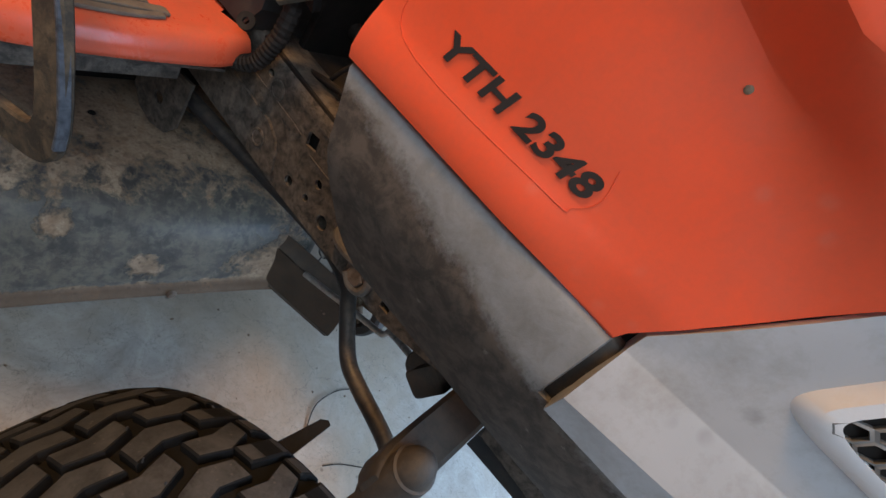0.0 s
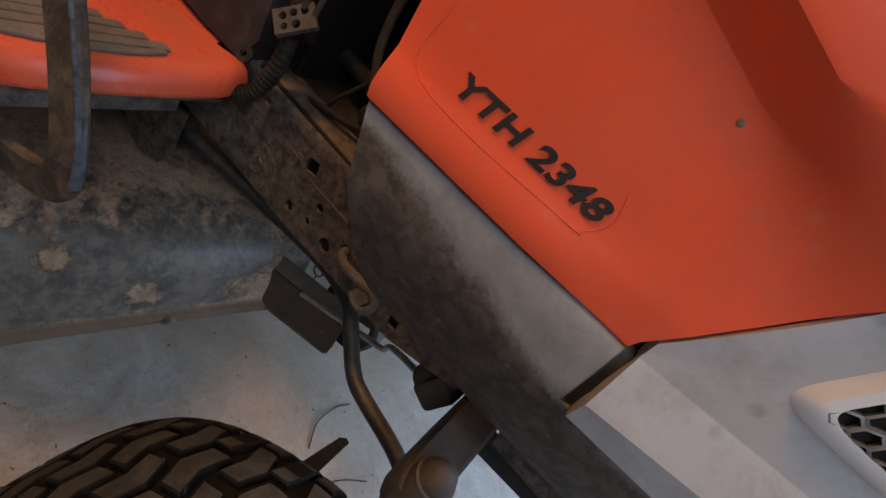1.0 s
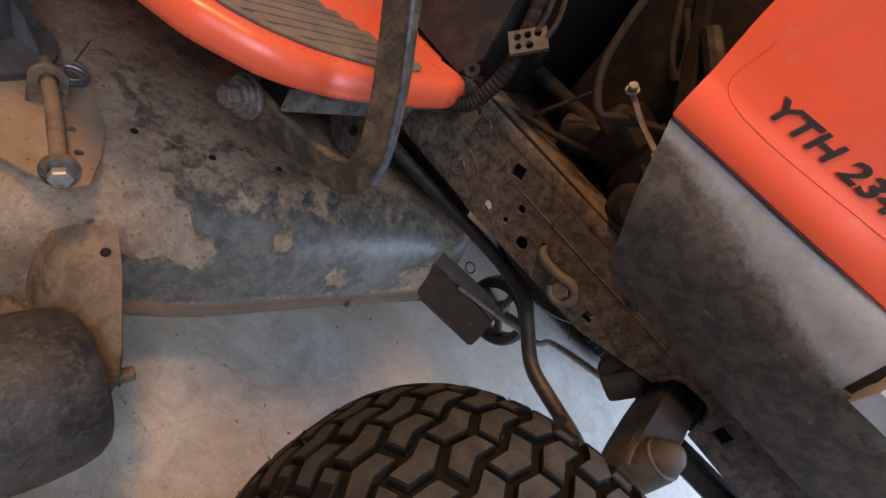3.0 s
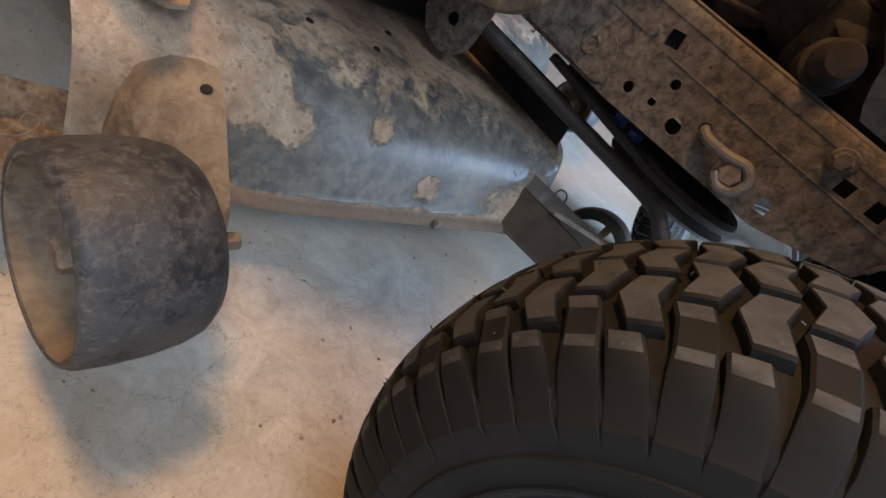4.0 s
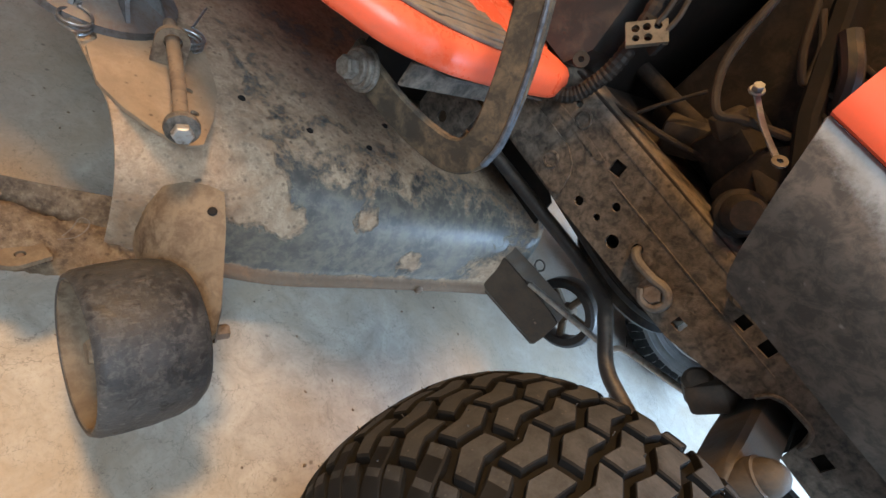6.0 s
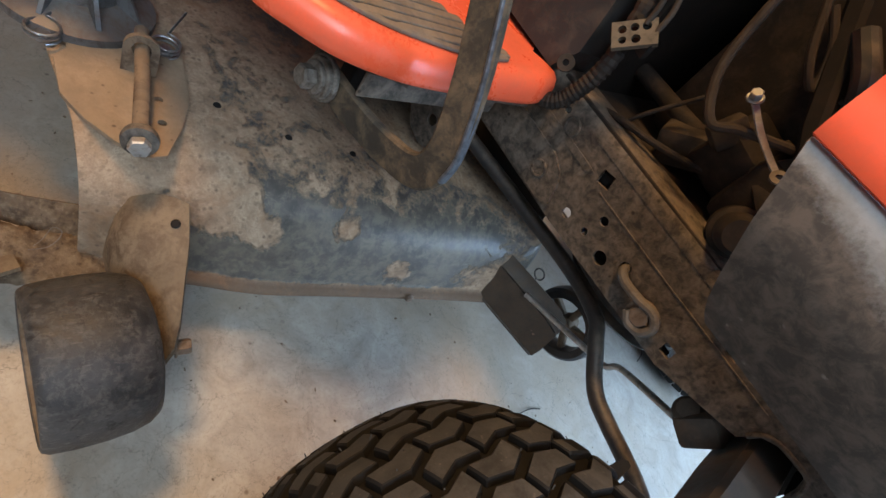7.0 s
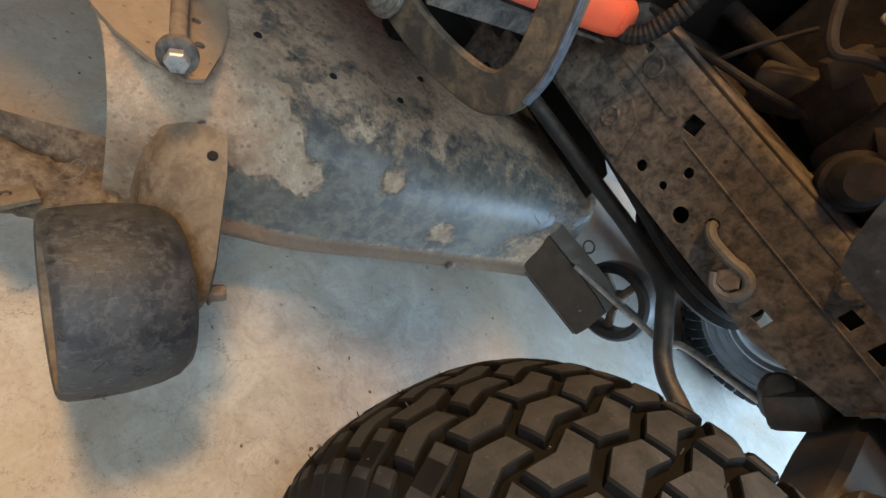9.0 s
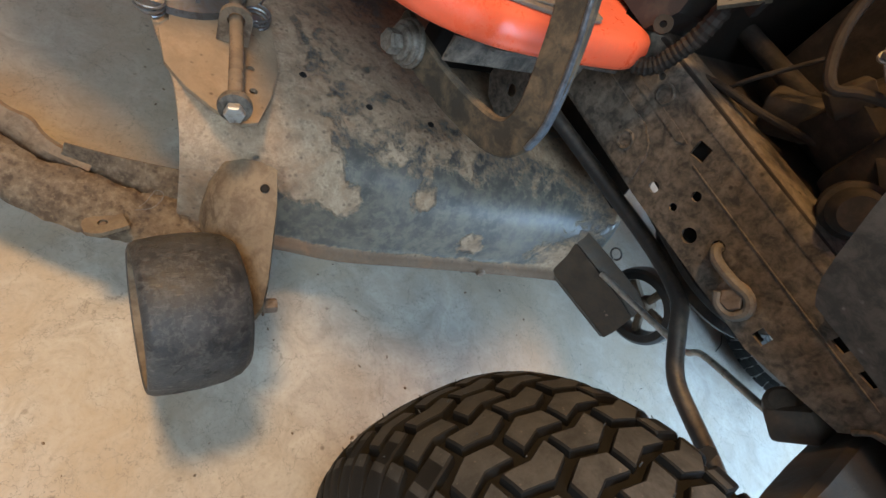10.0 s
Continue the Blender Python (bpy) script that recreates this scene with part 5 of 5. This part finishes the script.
hanger = part("hanger_plate", bm, m_crust_pale, deck, "earth-crusted rusty hanger plate")
bm = bmesh.new()
tube(bm, [(-0.800, -0.299, 0.2345), (-0.735, -0.312, 0.2335), (-0.664, -0.3285, 0.2325)], 0.0062, 12)
part("adjusting_bolt", bm, m_rustplate, hanger, "long rusty adjusting bolt")
bm = bmesh.new()
revolve(bm, [(0.001, -0.006), (0.0132, -0.006), (0.0142, -0.002), (0.0136, 0.002), (0.001, 0.004)], (-0.662, -0.3290, 0.2325), (0.95, -0.25, 0.15), 24)
part("bolt_washer", bm, m_rail, hanger)
hex_bolt(hanger, (-0.6590, -0.330, 0.2330), (0.95, -0.25, 0.15), 0.0085, 0.009, 0.0, m_bolt, "bolt_head", "pale zinc hex head")
bm = bmesh.new()
ring = [(0.0145 * math.cos(a), 0.0145 * math.sin(a)) for a in (radians(x) for x in range(0, 181, 15))]
plate(bm, [(0.0145, -0.03), *ring, (-0.0145, -0.03)], [circle(0, 0.0, 0.0080, 14)], 0.005, Matrix.Translation((-0.774, -0.3045, 0.2365)) @ frame_to((0.97, -0.23, 0)) @ pose(0, 0, 0, 0, 0, 0))
part("bolt_eye", bm, m_rustplate, hanger)

# low black sheet standing on the deck, added to darken the gap under the rail
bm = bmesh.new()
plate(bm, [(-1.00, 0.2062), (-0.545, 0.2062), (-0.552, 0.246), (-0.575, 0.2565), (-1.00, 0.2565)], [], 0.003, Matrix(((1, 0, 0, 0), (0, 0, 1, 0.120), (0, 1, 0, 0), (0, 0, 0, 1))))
part("belt_cover", bm, m_dark, deck, "low black sheet added to hide the bright floor beyond the deck")

# blade spindle housing
HUB = (-0.862, -0.338, 0.2105)
bm = bmesh.new()
revolve(bm, [(0.0005, 0.10), (0.024, 0.10), (0.029, 0.094), (0.032, 0.05), (0.036, 0.020), (0.060, 0.010), (0.0655, 0.008), (0.0655, 0.0), (0.0005, 0.0)], HUB, (0, 0, 1), 40)
spindle = part("spindle_housing", bm, m_alloy, deck, "blue-grey cast spindle housing")
for k in range(8):
    bm = bmesh.new()
    a = radians(45 * k + 10)
    plate(bm, [(0.030, 0.008), (0.058, 0.008), (0.040, 0.045), (0.030, 0.055)], [], 0.004, Matrix.Translation(HUB) @ pose(0, 0, 0, 90, 0, math.degrees(a)))
    part("cast_rib", bm, m_alloy, spindle)
for p in ((-0.802, -0.371), (-0.806, -0.275)):
    hex_bolt(spindle, (*p, 0.2108), (0, 0, 1), 0.0060, 0.006, 0.0085, m_chrome, "spindle_screw")
    bm = bmesh.new()            # coiled wire round the screw
    tube(bm, [(p[0] + 0.0125 * math.cos(a), p[1] + 0.0125 * math.sin(a), 0.2125 + 0.0045 * a / 6.283) for a in (radians(x) for x in range(0, 900, 20))] + [(p[0] - 0.05, p[1] + 0.03, 0.225)], 0.0013, 6)
    part("spring_clip", bm, m_chrome, spindle, "bright coiled wire clip")

# anti-scalp wheel and its folded bracket
bm = bmesh.new()
rows = [
    [(-0.672, -0.338, 0.120), (-0.668, -0.336, 0.146), (-0.660, -0.328, 0.166), (-0.650, -0.316, 0.1815), (-0.640, -0.303, 0.1880), (-0.630, -0.2930, 0.1895), (-0.628, -0.2915, 0.1810)],
    [(-0.640, -0.350, 0.108), (-0.636, -0.348, 0.136), (-0.630, -0.342, 0.156), (-0.620, -0.326, 0.1715), (-0.610, -0.3105, 0.1775), (-0.599, -0.2990, 0.1785), (-0.597, -0.2975, 0.1700)],
    [(-0.612, -0.350, 0.100), (-0.608, -0.349, 0.124), (-0.600, -0.343, 0.142), (-0.590, -0.330, 0.1565), (-0.578, -0.3180, 0.1650), (-0.566, -0.3090, 0.1665), (-0.564, -0.3075, 0.1580)],
    [(-0.590, -0.346, 0.094), (-0.584, -0.345, 0.114), (-0.575, -0.341, 0.129), (-0.562, -0.332, 0.1430), (-0.549, -0.3235, 0.1535), (-0.536, -0.3180, 0.1560), (-0.534, -0.3165, 0.1475)],
    [(-0.570, -0.342, 0.090), (-0.563, -0.341, 0.104), (-0.554, -0.338, 0.115), (-0.542, -0.333, 0.1280), (-0.531, -0.3275, 0.1380), (-0.520, -0.3240, 0.1425), (-0.519, -0.3225, 0.1345)],
    [(-0.555, -0.340, 0.086), (-0.549, -0.339, 0.096), (-0.542, -0.337, 0.104), (-0.534, -0.333, 0.1130), (-0.526, -0.3300, 0.1190), (-0.519, -0.3285, 0.1220), (-0.518, -0.3270, 0.1150)],
]
V = loft(bm, rows)
bmesh.ops.subdivide_edges(bm, edges=bm.edges[:], cuts=2, use_grid_fill=True, smooth=0.8)
bmesh.ops.remove_doubles(bm, verts=bm.verts[:], dist=0.0003)
thicken(bm, 0.003)
bracket = part("wheel_bracket", bm, m_bracket, deck, "dusty folded steel wheel bracket", 50)
# dark disc painted for the shade in the bracket's hole
bm = bmesh.new()
revolve(bm, [(0.0005, 0.0006), (0.0030, 0.0005), (0.0042, -0.0006)], (-0.6155, -0.3065, 0.1822), (0.25, -0.45, 0.85), 14)
part("bracket_hole", bm, m_dark, bracket)
hex_bolt(bracket, (-0.527, -0.3200, 0.1260), (0.15, 1, 0.1), 0.0068, 0.013, 0.009, m_rustbolt, "axle_nut", "rusty axle nut")


def roller(parent_thing, c, R, hw, label):
    """A hard rubber deck wheel with a crowned tread and an open dished side."""
    w = holder("gauge_wheel", c, label, "", parent_thing)
    b = bmesh.new()
    prof = [(0.858 * R, -hw * 0.955), (0.860 * R, -hw * 0.985), (0.875 * R, -hw), (0.915 * R, -hw * 0.975), (0.955 * R, -hw * 0.86), (0.985 * R, -hw * 0.5), (R, 0), (0.985 * R, hw * 0.45), (0.94 * R, hw * 0.75), (0.86 * R, hw * 0.93), (0.72 * R, hw), (0.50 * R, hw * 0.97), (0.2 * R, hw * 0.9)]
    revolve(b, prof, (0, 0, 0), (0, 1, 0), 56)
    part("tyre", b, m_wheel_rubber, w, "scuffed black hard-rubber tyre", 40).matrix_parent_inverse = Matrix()
    b = bmesh.new()
    revolve(b, [(0.862 * R, -hw * 0.975), (0.835 * R, -hw * 0.96), (0.80 * R, -hw * 0.70), (0.72 * R, hw * 0.10), (0.60 * R, hw * 0.38), (0.34 * R, hw * 0.42), (0.30 * R, -hw * 0.25), (0.26 * R, -hw * 0.40), (0.17 * R, -hw * 0.42), (0.16 * R, hw * 0.2)], (0, 0, 0), (0, 1, 0), 48)
    part("hub", b, m_bracket, w, "earth-brown dished hub", 40).matrix_parent_inverse = Matrix()
    hex_bolt(w, (0, -hw * 0.41, 0), (0, -1, 0), 0.0105, 0.016, 0.014, m_bracket, "axle_bolt").matrix_parent_inverse = Matrix()
    return w


roller(deck, (-0.80, 0.78, 0.120), 0.066, 0.0395, "anti-scalp wheel on the far side of the deck")
roller(deck, (-0.537, -0.376, 0.120), 0.066, 0.0395, "scuffed anti-scalp wheel beside the chute")

# nose roller between two brackets
NOSE = (-0.428, 0.186, 0.127)
nw = holder("nose_wheel", NOSE, "black spoked nose wheel", "", deck)
bm = bmesh.new()
revolve(bm, [(0.040, -0.014), (0.050, -0.016), (0.0545, -0.012), (0.056, 0.0), (0.0545, 0.012), (0.050, 0.016), (0.040, 0.014), (0.038, 0.0)], (0, 0, 0), (0, 1, 0), 44, True)
part("tyre", bm, m_black, nw).matrix_parent_inverse = Matrix()
bm = bmesh.new()
revolve(bm, [(0.0005, -0.014), (0.013, -0.014), (0.013, 0.014), (0.0005, 0.014)], (0, 0, 0), (0, 1, 0), 24)
part("hub", bm, m_rustplate, nw).matrix_parent_inverse = Matrix()
for k in range(5):
    bm = bmesh.new()
    a = radians(72 * k + 20)
    tube(bm, [(0.011 * math.cos(a), 0, 0.011 * math.sin(a)), (0.041 * math.cos(a), 0, 0.041 * math.sin(a))], 0, squash=(0.006, 0.005))
    part("spoke", bm, m_rustplate, nw).matrix_parent_inverse = Matrix()
bm = bmesh.new()
fold = [(-0.4170, 0.1494, 0.1280), (-0.4400, 0.1398, 0.1345), (-0.4975, 0.1178, 0.1400), (-0.548, 0.099, 0.1440)]
face = [Vector(p) for p in [(-0.548, 0.097, 0.080), (-0.541, 0.0994, 0.079), (-0.4165, 0.1475, 0.0693), (-0.4128, 0.1489, 0.0720), (-0.4125, 0.1497, 0.0901)] + fold]
bm.faces.new([bm.verts.new(p) for p in face])
thicken(bm, 0.004)
nb = part("nose_bracket", bm, m_noseplate, deck, "brown dusty folded steel nose bracket", 30)
bm = bmesh.new()
tube(bm, [p + Vector((0, 0, 0.001)) for p in face[:3]], 0, squash=(0.006, 0.0018))
part("bracket_flange", bm, m_noseplate, nb)
bm = bmesh.new()            # upper half, bent back
crest = [(-0.4240, 0.1530, 0.1480), (-0.4426, 0.1471, 0.1560), (-0.4950, 0.1278, 0.1590), (-0.548, 0.106, 0.1620)]
loft(bm, [[Vector(p), Vector(p).lerp(Vector(q), 0.5) + Vector((0, 0.003, 0)), Vector(q) + Vector((0, 0.004, 0))] for p, q in zip(fold, crest)])
thicken(bm, 0.003)
part("bracket_flange", bm, m_noseplate, nb)
for k in range(3):      # stamped marks
    bm = bmesh.new()
    box(bm, (-0.447 + 0.006 * k, 0.1335 + 0.002 * k, 0.1035 - 0.001 * k), (0.0035, 0.0012, 0.004), pose(0, 0, 0, 0, 20, 18), 0.0004)
    part("stamped_mark", bm, m_rustbolt, nb)
bm = bmesh.new()
tube(bm, smooth_path([(-0.480, 0.108, 0.150), (-0.379, 0.118, 0.179), (-0.348, 0.118, 0.191), (-0.337, 0.108, 0.214), (-0.280, 0.060, 0.266), (-0.264, 0.046, 0.282)], 6), 0.0042, 12)
part("lift_rod", bm, m_bolt, deck, "dull bent steel lift rod")
bm = bmesh.new()
ring = [(-0.502 + 0.0085 * math.cos(a), 0.155, 0.154 + 0.0085 * math.sin(a)) for a in (radians(x) for x in range(-60, 290, 20))]
tube(bm, ring + [(-0.498, 0.150, 0.140), (-0.494, 0.144, 0.127)], 0.0013, 8)
part("hairpin_clip", bm, m_rod, deck, "thin wire hairpin clip")

# chute straps: a bowed rusty front one that ends in a ledge under the shell, and a flat plate behind it
bm = bmesh.new()
A = smooth_path([(-0.642, -0.335, 0.0775), (-0.633, -0.372, 0.076), (-0.6398, -0.4003, 0.074), (-0.6482, -0.4238, 0.074), (-0.6581, -0.4462, 0.074), (-0.6767, -0.4719, 0.074), (-0.699, -0.498, 0.074), (-0.75, -0.545, 0.076), (-0.83, -0.600, 0.078)], 5)
B = smooth_path([(-0.665, -0.335, 0.0800), (-0.680, -0.362, 0.0805), (-0.6825, -0.3900, 0.0860), (-0.6923, -0.4140, 0.0930), (-0.7037, -0.4353, 0.095), (-0.7188, -0.4678, 0.096), (-0.7456, -0.4932, 0.097), (-0.80, -0.530, 0.099), (-0.90, -0.580, 0.100)], 5)
C = [p + Vector((-0.006, 0.002, -0.016)) for p in B]
rng = random.Random(11)
out = Vector((0.25, -0.30, 0.92))
cut = []
for i, (a, b, c) in enumerate(zip(A, B, C)):
    k = 0.35 + 0.65 * min(1.0, i / 14)
    cut.append([a + Vector((-0.006, 0.003, -0.006)), a, a.lerp(b, 0.16) + out * 0.004 * k, a.lerp(b, 0.42) + out * 0.007 * k, a.lerp(b, 0.70) + out * 0.006 * k, a.lerp(b, 0.90) + out * 0.003 * k, b, c])
loft(bm, [[p + Vector([rng.uniform(-0.0012, 0.0012) for _ in range(3)]) for p in r] for r in cut])
thicken(bm, 0.003)
chute = part("chute_strap", bm, m_crust, deck, "bowed rusty chute strap", 60)
bm = bmesh.new()                # ear folded over the strap's edge
ear = Matrix.Translation((-0.6490, -0.4250, 0.0880)) @ pose(0, 0, 0, 20, 4, -80)
plate(bm, [(-0.017, -0.013), (0.012, -0.013), (0.0155, -0.010), (0.017, -0.005), (0.017, 0.006), (0.013, 0.011), (0.006, 0.014), (-0.017, 0.012)], [circle(0.001, -0.001, 0.0042, 14)], 0.004, ear)
part("hinge_ear", bm, m_bracket, chute, "steel ear with a pin hole")
bm = bmesh.new()
revolve(bm, [(0.0002, 0.0022), (0.0026, 0.0020), (0.0030, 0.0008), (0.0030, -0.004)], ear @ Vector((0.001, -0.001, 0.001)), ear.to_3x3() @ Vector((0, 0, 1)), 14)
part("hinge_pin", bm, m_rustbolt, chute)
bm = bmesh.new()
A = smooth_path([(-0.690, -0.335, 0.108), (-0.698, -0.3598, 0.108), (-0.7076, -0.3888, 0.108), (-0.7174, -0.4153, 0.108), (-0.7300, -0.4470, 0.109)], 5)
B = smooth_path([(-0.668, -0.335, 0.079), (-0.6764, -0.3618, 0.079), (-0.6900, -0.3896, 0.080), (-0.7048, -0.4131, 0.080), (-0.7270, -0.4550, 0.081)], 5)
loft(bm, [[a + Vector((-0.004, 0, -0.004)), a, a.lerp(b, 0.5) + Vector((0.0015, 0, 0.0015)), b] for a, b in zip(A, B)])
thicken(bm, 0.003)
part("chute_plate", bm, m_crust, deck, "dusty flat chute plate")
bm = bmesh.new()                # rusted end bowed back behind the plate
A = smooth_path([(-0.716, -0.428, 0.093), (-0.7390, -0.4590, 0.102), (-0.7591, -0.4712, 0.108), (-0.7736, -0.4902, 0.110), (-0.83, -0.525, 0.112)], 5)
B = smooth_path([(-0.712, -0.432, 0.081), (-0.7330, -0.4686, 0.081), (-0.7450, -0.4800, 0.081), (-0.7610, -0.4948, 0.082), (-0.81, -0.535, 0.084)], 5)
loft(bm, [[a + Vector((-0.005, 0.002, -0.002)), a, a.lerp(b, 0.35) + Vector((0.004, -0.002, 0.002)), a.lerp(b, 0.7) + Vector((0.003, -0.002, 0.002)), b] for a, b in zip(A, B)])
thicken(bm, 0.003)
part("chute_strap", bm, m_rustplate, deck, "rusted bowed strap end")
bm = bmesh.new()
tube(bm, smooth_path([(-0.664, -0.396, 0.0945), (-0.671, -0.388, 0.0955), (-0.681, -0.380, 0.0970), (-0.676, -0.374, 0.0970), (-0.668, -0.378, 0.0955), (-0.662, -0.387, 0.0940), (-0.661, -0.400, 0.0940)], 6), 0.0005, 6)
part("stray_wire", bm, m_rod, deck)

# ---- litter on the floor ----
def litter(n, seed, x0, x1, y0, y1):
    rng = random.Random(seed)
    b = bmesh.new()
    for _ in range(n):
        x, y, r, a = rng.uniform(x0, x1), rng.uniform(y0, y1), rng.uniform(0.0008, 0.0032), rng.uniform(0, 6.28)
        k = rng.uniform(0.25, 0.8)
        pts = []
        for i in range(5):
            t = 2 * math.pi * i / 5 + rng.uniform(-0.4, 0.4)
            u, v = r * math.cos(t), r * k * math.sin(t)
            pts.append((x + u * math.cos(a) - v * math.sin(a), y + u * math.sin(a) + v * math.cos(a)))
        low = [b.verts.new((p[0], p[1], 0.0003)) for p in pts]
        top = b.verts.new((x, y, rng.uniform(0.0008, 0.0022)))
        for i in range(5):
            b.faces.new((low[i], low[(i + 1) % 5], top))
    return b


bm = litter(150, 5, -1.1, -0.2, -0.6, 0.3)
tagged(finish("floor_litter", bm, m_rustplate, smooth=0), "small brown scraps of leaf and grit on concrete", "litter", kind="stuff")
for pts in ([(-0.3228, 0.0801, 0.001), (-0.3455, 0.1141, 0.003), (-0.3483, 0.1523, 0.004), (-0.3407, 0.1815, 0.001)], [(-0.2707, 0.0734, 0.001), (-0.258, 0.096, 0.003), (-0.2369, 0.1224, 0.001)], [(-0.329, 0.505, 0.001), (-0.336, 0.53, 0.003), (-0.351, 0.555, 0.001)]):
    bm = bmesh.new()
    tube(bm, smooth_path(pts, 8), 0.0009, 6)
    tagged(finish("dry_stalk", bm, m_wire), "thin dry grass stalk lying on concrete", "stalk")
